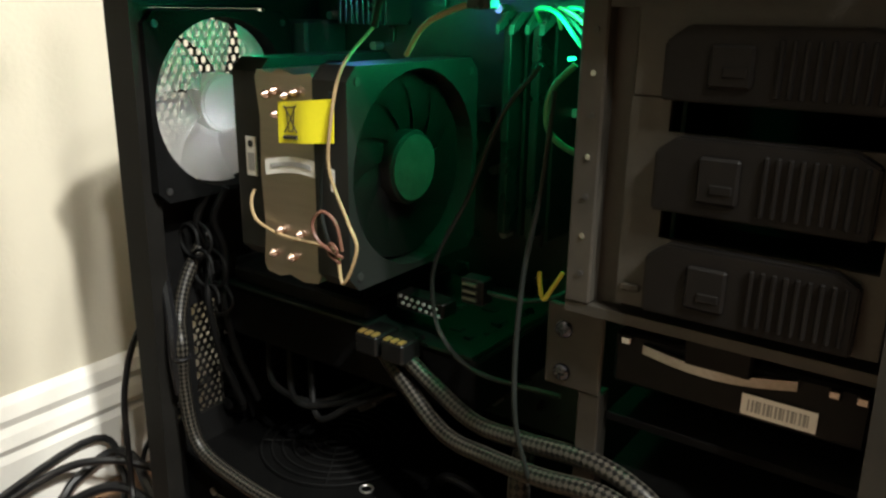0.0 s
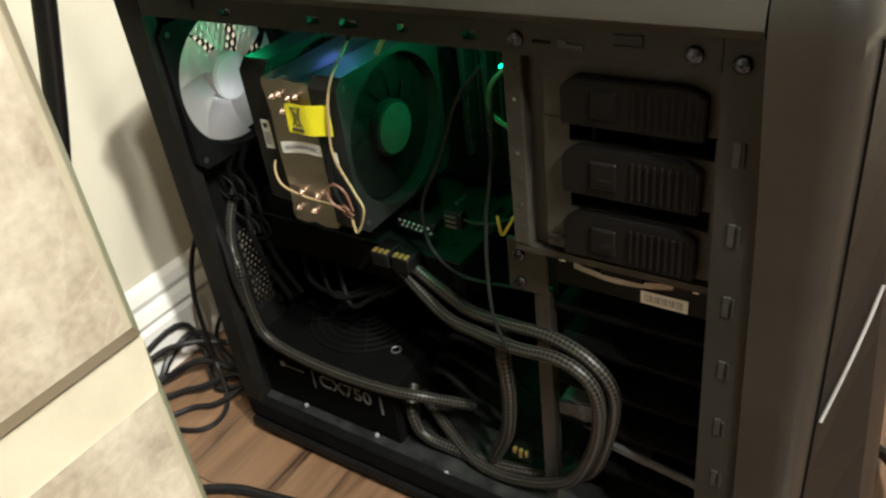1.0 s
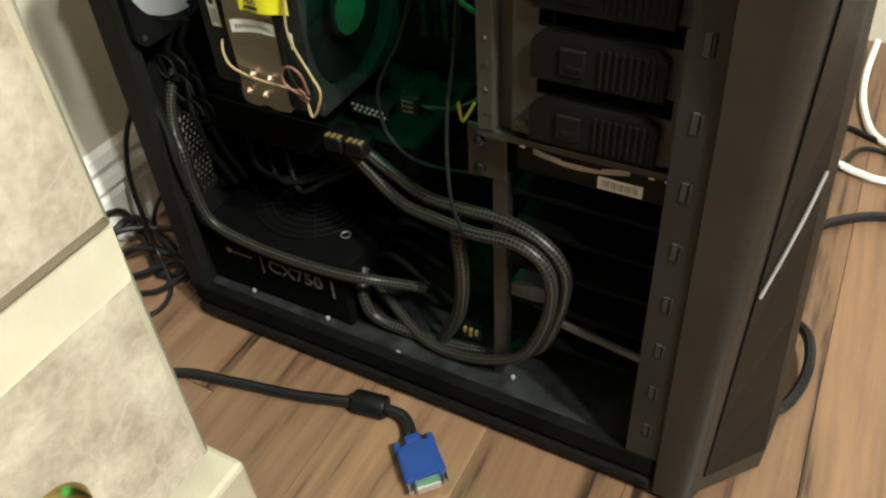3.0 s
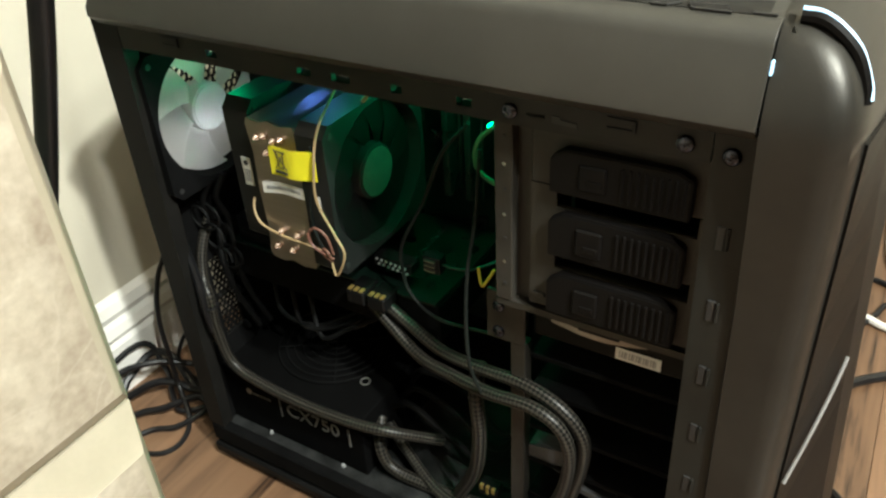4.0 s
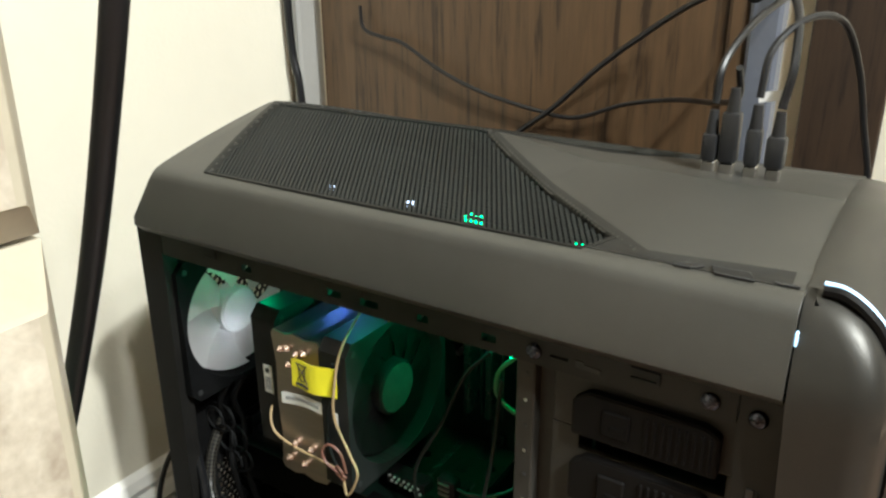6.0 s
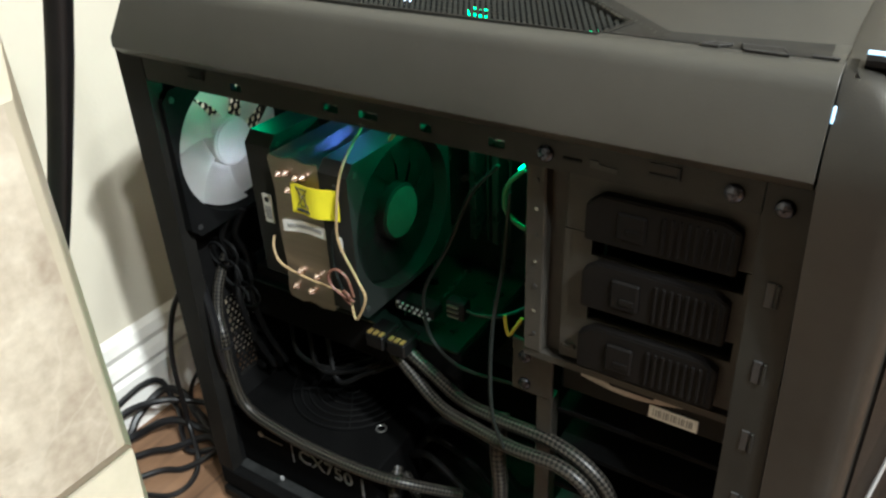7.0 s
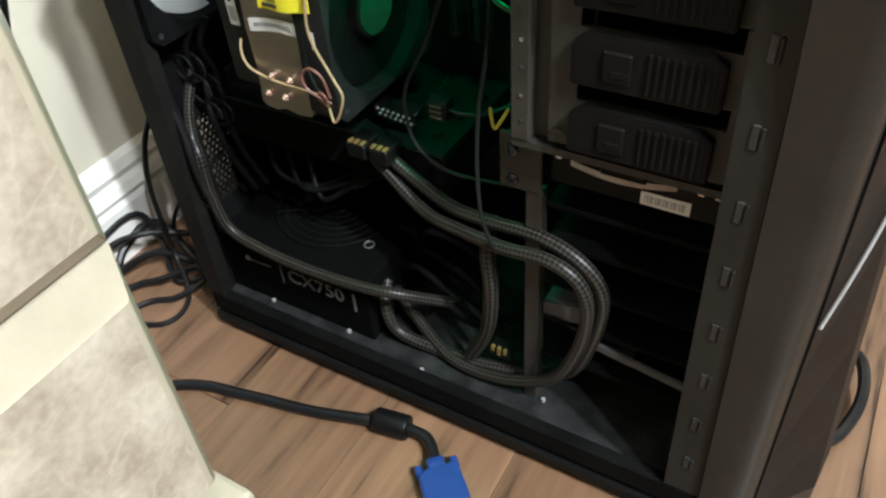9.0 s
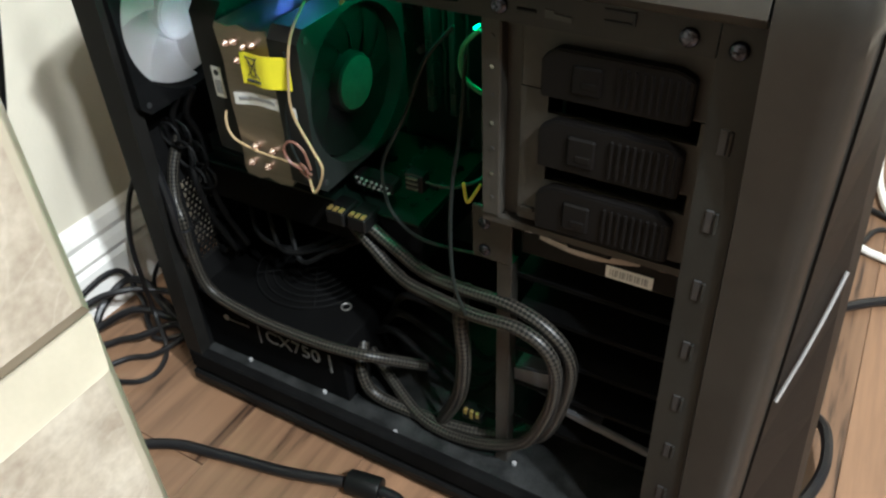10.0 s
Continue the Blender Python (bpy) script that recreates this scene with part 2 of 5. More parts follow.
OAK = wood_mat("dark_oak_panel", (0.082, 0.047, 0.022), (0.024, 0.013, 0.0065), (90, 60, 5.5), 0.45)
# the same oak, with the shade of the recess put into its colour
OAK_SHADED = wood_mat("darker_oak_panel", (0.034, 0.020, 0.011), (0.012, 0.007, 0.004), (90, 60, 5.5), 0.5)
GREYTRIM = mat("grey_trim", (0.3, 0.29, 0.27), 0.5, 0, 0.05, 20)
BLUEGREY = mat("blue_grey_metal", (0.11, 0.12, 0.15), 0.45, 0.2, 0.1, 20)
SLEEVE = braid_mat("braided_sleeve", (0.0016, 0.0016, 0.0016), (0.042, 0.038, 0.031), 0.38)
GLOWGREEN = mat("green_diode", (0.1, 0.8, 0.4), 0.3, emit=(0.01, 1.0, 0.32), strength=6)
GLINTWHITE = mat("cold_white_diode", (0.6, 0.7, 0.9), 0.3, emit=(0.6, 0.72, 1.0), strength=3)
LEDBLUE = mat("ice_blue_light_pipe", (0.6, 0.75, 0.9), 0.3, emit=(0.4, 0.72, 1.0), strength=1.5)
GREYPIPE = mat("pale_trim_strip", (0.4, 0.4, 0.4), 0.35, 0.3, 0.1, 30)
# black sheet with the shade deep inside the tower put into its colour
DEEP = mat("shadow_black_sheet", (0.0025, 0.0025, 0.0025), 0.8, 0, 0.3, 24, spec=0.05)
MATTBLACK = mat("matt_black_sheet", (0.0055, 0.0055, 0.0055), 0.75, 0, 0.35, 24, 0.1, 700, spec=0.03)
CAGE = mat("cage_sheet", (0.030, 0.0272, 0.0222), 0.5, 0.0, 0.3, 22, 0.1, 900, spec=0.35)
GRILLE = mat("grille_sheet", (0.016, 0.0175, 0.0160), 0.55, 0.0, 0.25, 30, 0.1, 800, spec=0.25)
PRINT = mat("pale_print", (0.12, 0.12, 0.115), 0.5, 0, 0.2, 90)
BLUESTEEL = mat("blackened_steel", (0.075, 0.08, 0.10), 0.24, 1.0, 0.2, 60, 0.05, 800)
LATCH = mat("pale_latch_plastic", (0.032, 0.035, 0.032), 0.3, 0, 0.15, 80)
GREYPLUG = mat("grey_plug_plastic", (0.014, 0.014, 0.015), 0.4, 0, 0.2, 60, 0.05, 500, spec=0.5)
GOLD = mat("gold_contact", (0.7, 0.5, 0.15), 0.3, 0.8, 0.15, 90)


# ---- mesh helpers ----
def place(ob, parent):
    if parent:
        ob.parent = parent
        ob.matrix_parent_inverse = parent.matrix_world.inverted()
    return ob


def part(name, bm, material, parent=None, label="", smooth=False):
    """Link a bmesh as one mesh object, under a thing or a part where given."""
    me = bpy.data.meshes.new(name)
    bm.normal_update()
    bm.to_mesh(me)
    bm.free()
    me.materials.append(material)
    if smooth:
        me.polygons.foreach_set("use_smooth", [True] * len(me.polygons))
        me.set_sharp_from_angle(angle=radians(38))
    ob = new(name, me)
    if label:
        ob["label"] = label
    return place(ob, parent)


def thing(name, label, category, at=(0, 0, 0), group="", kind=""):
    e = new(name)
    e.empty_display_size = 0.02
    e.location = at
    bpy.context.view_layer.update()
    return tagged(e, label, category, group, kind)


def share(ob, m, parent=None):
    """Another object on the same mesh, for alike pieces."""
    o = new(ob.name.split(".")[0], ob.data)
    o.matrix_world = m
    return place(o, parent)


def box(bm, x0, x1, y0, y1, z0, z1, bevel=0.0, seg=1, m=None):
    r = bmesh.ops.create_cube(bm, size=1.0)
    vs = r["verts"]
    bmesh.ops.scale(bm, vec=(x1 - x0, y1 - y0, z1 - z0), verts=vs)
    bmesh.ops.translate(bm, vec=((x0 + x1) / 2, (y0 + y1) / 2, (z0 + z1) / 2), verts=vs)
    if bevel:
        es = list({e for v in vs for e in v.link_edges})
        r = bmesh.ops.bevel(bm, geom=es, offset=bevel, segments=seg, affect="EDGES", profile=0.5)
        vs = list({v for f in r["faces"] for v in f.verts} | {v for v in vs if v.is_valid})
    if m is not None:
        bmesh.ops.transform(bm, matrix=m, verts=vs)
    return bm


def B(*a, **k):
    return box(bmesh.new(), *a, **k)


def cyl(bm, c, axis, r, h, n=20, r2=None, bevel=0.0):
    """A cylinder or cone round the axis 'x', 'y' or 'z', centred at c."""
    res = bmesh.ops.create_cone(bm, cap_ends=True, segments=n, radius1=r, radius2=r if r2 is None else r2, depth=h)
    vs = res["verts"]
    if bevel:
        es = [e for e in {e for v in vs for e in v.link_edges} if len(e.link_faces) == 2 and any(len(f.verts) > 4 for f in e.link_faces)]
        rr = bmesh.ops.bevel(bm, geom=es, offset=bevel, segments=2, affect="EDGES", profile=0.5)
        vs = list({v for f in rr["faces"] for v in f.verts} | {v for v in vs if v.is_valid})
    rot = {"z": Matrix.Identity(4), "x": Matrix.Rotation(radians(90), 4, "Y"), "y": Matrix.Rotation(radians(90), 4, "X")}[axis]
    bmesh.ops.transform(bm, matrix=Matrix.Translation(c) @ rot, verts=vs)
    return bm


def spline(pts, per=8):
    """Points along a smooth line through pts."""
    p = [Vector(q) for q in pts]
    p = [2 * p[0] - p[1]] + p + [2 * p[-1] - p[-2]]
    out = []
    for i in range(1, len(p) - 2):
        for k in range(per):
            t = k / per
            a, b, c, d = p[i - 1], p[i], p[i + 1], p[i + 2]
            out.append(0.5 * ((2 * b) + (c - a) * t + (2 * a - 5 * b + 4 * c - d) * t * t + (3 * b - a - 3 * c + d) * t ** 3))
    out.append(p[-2])
    return out


def tube(bm, pts, r, n=8, per=8, flat=1.0):
    """A round cable along a smooth line, with a UV that runs along it."""
    line = spline(pts, per)
    uv = bm.loops.layers.uv.verify()
    rings, dist, length = [], [], 0.0
    up = Vector((0.13, 0.31, 0.94)).normalized()
    for i, q in enumerate(line):
        d = (line[min(i + 1, len(line) - 1)] - line[max(i - 1, 0)]).normalized()
        side = d.cross(up).normalized()
        up = side.cross(d).normalized()
        rings.append([bm.verts.new(q + r * (math.cos(a) * side + flat * math.sin(a) * up)) for a in [2 * math.pi * k / n for k in range(n)]])
        length += (q - line[i - 1]).length if i else 0
        dist.append(length)
    for i in range(len(rings) - 1):
        for k in range(n):
            f = bm.faces.new((rings[i][k], rings[i][(k + 1) % n], rings[i + 1][(k + 1) % n], rings[i + 1][k]))
            for lp, (a, b) in zip(f.loops, ((i, k), (i, k + 1), (i + 1, k + 1), (i + 1, k))):
                lp[uv].uv = (dist[a] / (6.28 * r), b / n)
    bm.faces.new(list(reversed(rings[0])))
    bm.faces.new(rings[-1])
    return bm


def T(*a, **k):
    return tube(bmesh.new(), *a, **k)


def loft(bm, sections, caps=True):
    """Skin closed sections of equal length."""
    rs = [[bm.verts.new(p) for p in s] for s in sections]
    n = len(rs[0])
    for a, b in zip(rs, rs[1:]):
        for k in range(n):
            bm.faces.new((a[k], a[(k + 1) % n], b[(k + 1) % n], b[k]))
    if caps:
        bm.faces.new(list(reversed(rs[0])))
        bm.faces.new(rs[-1])
    bmesh.ops.recalc_face_normals(bm, faces=bm.faces[:])
    return bm


def prism(bm, poly, axis, a, b):
    """Extrude a 2D outline from a to b along an axis; the outline lies in the other two axes, in order."""
    def p3(u, v, w):
        return {"x": (w, u, v), "y": (u, w, v), "z": (u, v, w)}[axis]
    return loft(bm, [[p3(u, v, a) for u, v in poly], [p3(u, v, b) for u, v in poly]])


def text_mesh(body, size, depth=0.0004):
    cu = bpy.data.curves.new("letters", "FONT")
    cu.body, cu.size, cu.extrude = body, size, depth
    o = new("letters", cu)
    bpy.context.view_layer.update()
    me = bpy.data.meshes.new_from_object(o.evaluated_get(bpy.context.evaluated_depsgraph_get()))
    bpy.data.objects.remove(o)
    bm = bmesh.new()
    bm.from_mesh(me)
    return bm

# ---- room ----
S = "structure"
floor = tagged(part("floor", B(-0.3, 5.0, -4.5, 0.95, -0.1, -0.006), INK), "warm brown wood-look laminate floor of long planks", "floor", kind=S)
tagged(part("wall_west", B(-0.32, -0.2, -4.5, 0.95, 0, 2.4), WALL), "cream painted plaster wall behind the tower", "wall", kind=S)
tagged(part("wall_north", B(-0.2, 5.0, 0.82, 0.95, 0, 2.4), WALL), "cream painted plaster wall", "wall", kind=S)
tagged(part("wall_east", B(5.0, 5.1, -4.5, 0.95, 0, 2.4), WALL), "cream painted plaster wall", "wall", kind=S)
tagged(part("wall_south", B(-0.32, 5.1, -4.6, -4.5, 0, 2.4), WALL), "cream painted plaster wall", "wall", kind=S)
tagged(part("ceiling", B(-0.32, 5.1, -4.6, 0.95, 2.4, 2.5), CEIL), "white painted ceiling", "ceiling", kind=S)
bb = [(-0.2, 0.0), (-0.184, 0.0), (-0.184, 0.058), (-0.187, 0.064), (-0.184, 0.07), (-0.187, 0.079), (-0.191, 0.085), (-0.189, 0.092),
      (-0.193, 0.102), (-0.2, 0.108)]
base = part("baseboard", loft(bmesh.new(), [[(x, y, z) for x, z in bb] for y in (-4.5, 0.36)]), TRIMW)
tagged(base, "white moulded baseboard with stepped grooves along the cream wall", "baseboard", kind=S)
# the round lamp on the ceiling
cl = thing("ceiling_lamp", "white ceiling lamp with three bulbs, switched on", "lamp", (1.9, -0.73, 2.4))
part("base_plate", cyl(bmesh.new(), (1.9, -0.73, 2.385), "z", 0.09, 0.03, 32), TRIMW, cl)
for bx, by, watts in BULBS:
    part("arm", T([(1.9, -0.73, 2.375), ((1.9 + bx) / 2, (by - 0.73) / 2, 2.35), (bx, by, 2.345)], 0.008, 8), TRIMW, cl)
    part("shade", cyl(bmesh.new(), (bx, by, 2.315), "z", 0.07, 0.06, 28, 0.03), TRIMW, cl)

# dark oak furniture behind the tower
oak = thing("oak_cabinet", "dark oak cabinet side with vertical grain behind the tower", "cabinet", (0.04, 0.37, 0))
part("side_panel", B(-0.165, 0.276, 0.362, 0.384, 0.0, 1.1, 0.002), OAK, oak)
part("corner_stile", B(0.276, 0.292, 0.356, 0.39, 0.0, 1.1, 0.003), OAK, oak)
part("rear_panel", B(0.276, 0.372, 0.78, 0.80, 0.0, 1.1, 0.002), OAK_SHADED, oak, "recessed oak panel with its shade in the colour")
part("trim_strip", B(-0.198, -0.182, 0.345, 0.384, 0.0, 1.1, 0.003), GREYTRIM, oak, "pale grey edge strip")
post = part("metal_post", B(0.293, 0.318, 0.352, 0.377, 0.0, 1.1, 0.003), BLUEGREY)
tagged(post, "blue-grey square metal post in front of oak furniture", "post")

# cream marbled drawer cabinet
FX, EY = 0.196, -0.181
dc = thing("drawer_cabinet", "cream marbled drawer cabinet with chamfered fronts, round brass knob", "cabinet", (0.0, -0.45, 0))
part("body", B(-0.19, FX - 0.025, -0.80, EY - 0.012, 0.0, 0.74, 0.002), BEVEL, dc)
for i, (z0, z1) in enumerate(((0.157, 0.3375), (0.3395, 0.5205), (0.5225, 0.70))):
    bmq = bmesh.new()
    y0, y1 = -0.79, EY
    rect = lambda x, a, b, c: [(x + 0.03 * (z - 0.34), y, z) for y, z in ((y0 + c, z0 + a), (y1 - c, z0 + a), (y1 - c, z1 - b), (y0 + c, z1 - b))]
    loft(bmq, [rect(FX - 0.024, 0, 0, 0), rect(FX - 0.0105, 0, 0, 0), rect(FX - 0.001, 0.0125, 0.0205, 0.0068), rect(FX, 0.0137, 0.0222, 0.008), rect(FX + 0.0002, 0.0139, 0.0224, 0.0112)])
    dr = part("drawer_front", bmq, MARBLE, dc)
    dr.data.materials.append(BEVEL)
    panel = max((f for f in dr.data.polygons if f.normal.x > 0.98), key=lambda f: f.area)
    for f in dr.data.polygons:
        f.material_index = 0 if f.index == panel.index else 1
    k = bmesh.new()
    cyl(k, (FX + 0.004, -0.275, (z0 + z1) / 2), "x", 0.007, 0.012, 20)
    cyl(k, (FX + 0.012, -0.275, (z0 + z1) / 2), "x", 0.019, 0.008, 28, 0.015, 0.002)
    if i == 0:
        part("knob", k, BRASS, dr, "round aged brass knob", True)
    else:
        k.free()
part("plinth", B(-0.185, FX + 0.006, -0.80, EY + 0.006, 0.0, 0.15, 0.004, 2), BEVEL, dc, "plain cream plinth with rounded top edge")
part("top_board", B(-0.19, FX + 0.02, -0.82, EY + 0.01, 0.74, 0.765, 0.006, 2), BEVEL, dc)

# ---- computer tower ----
ZB, ZS = 0.008, 0.436


def lean(z):
    return (0.43 - z) * 0.034


tower = thing("computer_tower", "gunmetal grey computer tower, side panel removed, black inside", "computer", (0.19, 0.105, 0))
# side frame
HOLES = ((0.0795, 0.0885), (0.1515, 0.1620), (0.1765, 0.1895), (0.2165, 0.2235), (0.2570, 0.2660))
q = bmesh.new()
box(q, 0.0015, 0.3865, 0.0, 0.004, 0.416, 0.4208)
box(q, 0.0015, 0.3865, 0.0, 0.004, 0.4256, 0.437)
ends = [0.0015] + [x for h in HOLES for x in h] + [0.3865]
for x0, x1 in zip(ends[::2], ends[1::2]):
    box(q, x0, x1, 0.0, 0.004, 0.4208, 0.4256)
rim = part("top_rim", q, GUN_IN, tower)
for x0, x1 in HOLES:
    q = bmesh.new()
    prism(q, [(0.0002, 0.4212), (0.0012, 0.4206), (0.0045, 0.4226), (0.0052, 0.4243), (0.0046, 0.4244), (0.0040, 0.4232)], "x", x0 + 0.0018, x1 - 0.0004)
    part("clip_tab", q, STEEL, rim, "bright bent metal clip tab")
q = bmesh.new()
loft(q, [[(-0.030, 0, 0.047), (-0.012, 0, 0.047), (-0.012, 0.012, 0.047), (-0.030, 0.012, 0.047)], [(-0.024, 0, 0.437), (0.001, 0, 0.437), (0.001, 0.012, 0.437), (-0.024, 0.012, 0.437)]])
part("rear_post", q, POST, tower)
q = bmesh.new()
loft(q, [[(0.387 + lean(z) * 0.6, 0, z), (0.4055 + lean(z), 0, z), (0.4055 + lean(z), 0.012, z), (0.387 + lean(z) * 0.6, 0.012, z)] for z in (0.047, 0.437)])
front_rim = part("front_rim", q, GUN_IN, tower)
for i in range(8):
    z = 0.379 - 0.0427 * i
    xc = 0.3965 + lean(z) * 0.9
    sl = part("slot", B(xc - 0.0035, xc + 0.0005, -0.0007, 0.002, z - 0.0065, z + 0.0065, 0.0004), INK, front_rim)
    part("slot_lip", B(xc + 0.0010, xc + 0.0026, -0.0014, 0.001, z - 0.006, z + 0.006, 0.0004), GUN_IN, sl)
# bottom lip, with a long groove
part("bottom_rim", B(-0.03, 0.417, 0.0, 0.010, 0.024, 0.046, 0.0015), MATTBLACK, tower)
part("bottom_rail", B(-0.031, 0.417, -0.002, 0.010, ZB, 0.020, 0.002), BLACK, tower)
part("floor_pan", B(-0.03, 0.42, 0.006, 0.205, 0.020, 0.040, 0.001), PAN, tower, "dusty black sheet-metal floor")
# tray and far side carry that painted shade, so green spill barely shows
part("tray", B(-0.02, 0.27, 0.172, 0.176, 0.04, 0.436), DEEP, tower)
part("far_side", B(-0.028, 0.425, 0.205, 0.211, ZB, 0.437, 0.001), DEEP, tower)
part("roof", B(-0.02, 0.41, 0.012, 0.055, 0.432, 0.437), BLACK, tower)
part("roof", B(-0.02, 0.41, 0.165, 0.205, 0.432, 0.437), BLACK, tower)
part("roof", B(0.30, 0.41, 0.055, 0.165, 0.432, 0.437), BLACK, tower)
part("roof", B(-0.02, 0.02, 0.055, 0.165, 0.432, 0.437), BLACK, tower)
part("front_wall", B(0.40, 0.404, 0.012, 0.205, 0.04, 0.436), BLACK, tower)
for x in (0.03, 0.38):
    for y in (0.03, 0.18):
        part("foot", cyl(bmesh.new(), (x, y, 0.009), "z", 0.013, 0.024, 20), RUBBER, tower)

# rear wall with the round vent
FCY, FCZ, FR = 0.062, 0.349, 0.0535
q = bmesh.new()
N = 48
outer, inner = [], []
for k in range(N):
    a = 2 * math.pi * (k + 0.5) / N
    c, s = math.cos(a), math.sin(a)
    f = 1 / max(abs(c), abs(s))
    outer.append((FCY + 0.0545 * c * f, FCZ + 0.058 * s * f))
    inner.append((FCY + FR * c, FCZ + FR * s))
for x0, x1 in ((-0.0225, -0.0185),):
    ro = [[q.verts.new((x, y, z)) for y, z in ring] for x in (x0, x1) for ring in (outer, inner)]
    for k in range(N):
        j = (k + 1) % N
        q.faces.new((ro[0][k], ro[0][j], ro[1][j], ro[1][k]))
        q.faces.new((ro[2][j], ro[2][k], ro[3][k], ro[3][j]))
        q.faces.new((ro[1][k], ro[1][j], ro[3][j], ro[3][k]))
        q.faces.new((ro[0][j], ro[0][k], ro[2][k], ro[2][j]))
bmesh.ops.recalc_face_normals(q, faces=q.faces[:])
rear = part("rear_wall", q, BLACK, tower)
for y0, y1, z0, z1 in ((0.1166, 0.205, 0.291, 0.436), (0.0015, 0.1166, 0.4071, 0.436), (0.0015, 0.0074, 0.291, 0.4071), (0.0585, 0.205, 0.12, 0.2909), (0.0015, 0.0585, 0.213, 0.2909), (0.0015, 0.0585, 0.12, 0.13), (0.0275, 0.0365, 0.13, 0.213), (0.0125, 0.205, 0.041, 0.12)):
    part("rear_plate", B(-0.0225, -0.0185, y0, y1, z0, z1), BLACK, rear)


def hexmesh(bm, x0, x1, inside, pitch, wall, ylim, zlim):
    """A punched honeycomb sheet: a ring of struts round every cell."""
    r = pitch / math.sqrt(3)
    row = 0
    z = zlim[0]
    while z <= zlim[1]:
        y = ylim[0] + (pitch / 2 if row % 2 else 0)
        while y <= ylim[1]:
            if inside(y, z):
                ring = []
                for x in (x0, x1):
                    for rr in (r, r - wall):
                        ring.append([bm.verts.new((x, y + rr * math.cos(a), z + rr * math.sin(a))) for a in [math.pi / 6 + math.pi / 3 * k for k in range(6)]])
                for k in range(6):
                    j = (k + 1) % 6
                    bm.faces.new((ring[0][k], ring[0][j], ring[1][j], ring[1][k]))
                    bm.faces.new((ring[2][j], ring[2][k], ring[3][k], ring[3][j]))
                    bm.faces.new((ring[1][k], ring[1][j], ring[3][j], ring[3][k]))
            y += pitch
        z += pitch * math.sqrt(3) / 2
        row += 1
    return bm


part("vent_mesh", hexmesh(bmesh.new(), -0.0218, -0.0198, lambda y, z: math.hypot(y - FCY, z - FCZ) < FR + 0.003, 0.0062, 0.0008,
                          (FCY - 0.06, FCY + 0.06), (FCZ - 0.06, FCZ + 0.06)), BLACK, rear, "black punched honeycomb vent")
part("slot_vent", hexmesh(bmesh.new(), -0.0218, -0.0198, lambda y, z: True, 0.0056, 0.0010, (0.0150, 0.0265), (0.134, 0.212)), BLACK, rear)
part("slot_vent", hexmesh(bmesh.new(), -0.0218, -0.0198, lambda y, z: True, 0.0056, 0.0010, (0.0415, 0.0555), (0.134, 0.212)), BLACK, rear)
for i in range(6):
    z = 0.245 - 0.021 * i
    q = bmesh.new()
    box(q, -0.0184, -0.0165, 0.068, 0.165, z - 0.017, z, 0.0006)
    box(q, -0.0184, -0.006, 0.060, 0.068, z - 0.017, z, 0.0008)
    sc = part("slot_cover", q, MATTBLACK, rear, "black expansion slot cover")
    q = bmesh.new()
    cyl(q, (-0.012, 0.0575, z - 0.008), "y", 0.0050, 0.005, 16, None, 0.0008)
    part("thumb_screw", q, MATTBLACK, sc, "", True)

# top cover: a crowned shell, raised over the grille
XS = [-0.006, 0.0, 0.02, 0.06, 0.12, 0.17, 0.20, 0.225, 0.25, 0.28, 0.33, 0.37, 0.4085]


def crest(x):
    pts = [(-0.01, 0.502), (0.02, 0.508), (0.195, 0.508), (0.225, 0.503), (0.265, 0.4965), (0.33, 0.4945), (0.41, 0.493)]
    for (a, u), (b, v) in zip(pts, pts[1:]):
        if x <= b:
            return u + (v - u) * (x - a) / (b - a)
    return pts[-1][1]


def side_outline():
    """The cover's side, from its lower edge up to the rounded crease."""
    pts = [(0.004, 0.433), (-0.006, 0.434), (-0.0125, 0.440), (-0.0125, 0.446), (-0.0092, 0.461), (-0.0068, 0.4725), (-0.0050, 0.4768), (-0.0018, 0.4795), (0.0015, 0.4808)]
    return pts


def top_z(x, y):
    """Height of the cover: two nearly flat slopes, with a lower band beside the near and far edges."""
    c = crest(x)
    v = y if y < 0.105 else 0.21 - y
    u = min(1, max(0, (v - 0.003) / 0.102))
    d1 = 0.581 * (x - 0.208) + 0.814 * (v - 0.104)
    d2 = v - 0.0125 - 0.1 * (x - 0.337)
    rise = min(1, max(0, (min(d1, d2) + 0.0035) / 0.0035))
    edge = min(1, max(0, (v - 0.0045) / 0.004))
    band = 0.0017 * (1 - rise * rise * (3 - 2 * rise)) * edge * min(1, max(0, (x - 0.19) / 0.03))
    return 0.4815 + (c - 0.4815) * (1.22 * u - 0.22 * u * u) - band


# outline of the grille opening, in plan
GR = [(0.054, 0.004), (0.306, 0.004), (0.316, 0.022), (0.202, 0.102), (0.202, 0.108), (0.316, 0.188), (0.306, 0.206), (0.054, 0.206), (0.018, 0.105)]


def in_grille(x, y):
    yy = y if y <= 0.105 else 0.21 - y
    if yy < 0.004:
        return False
    left = 0.054 - 0.036 * min(1, (yy - 0.004) / 0.101)
    right = 0.306 + 0.010 * (yy - 0.004) / 0.018 if yy < 0.022 else 0.316 - 0.114 * (yy - 0.022) / 0.080
    return left < x < right


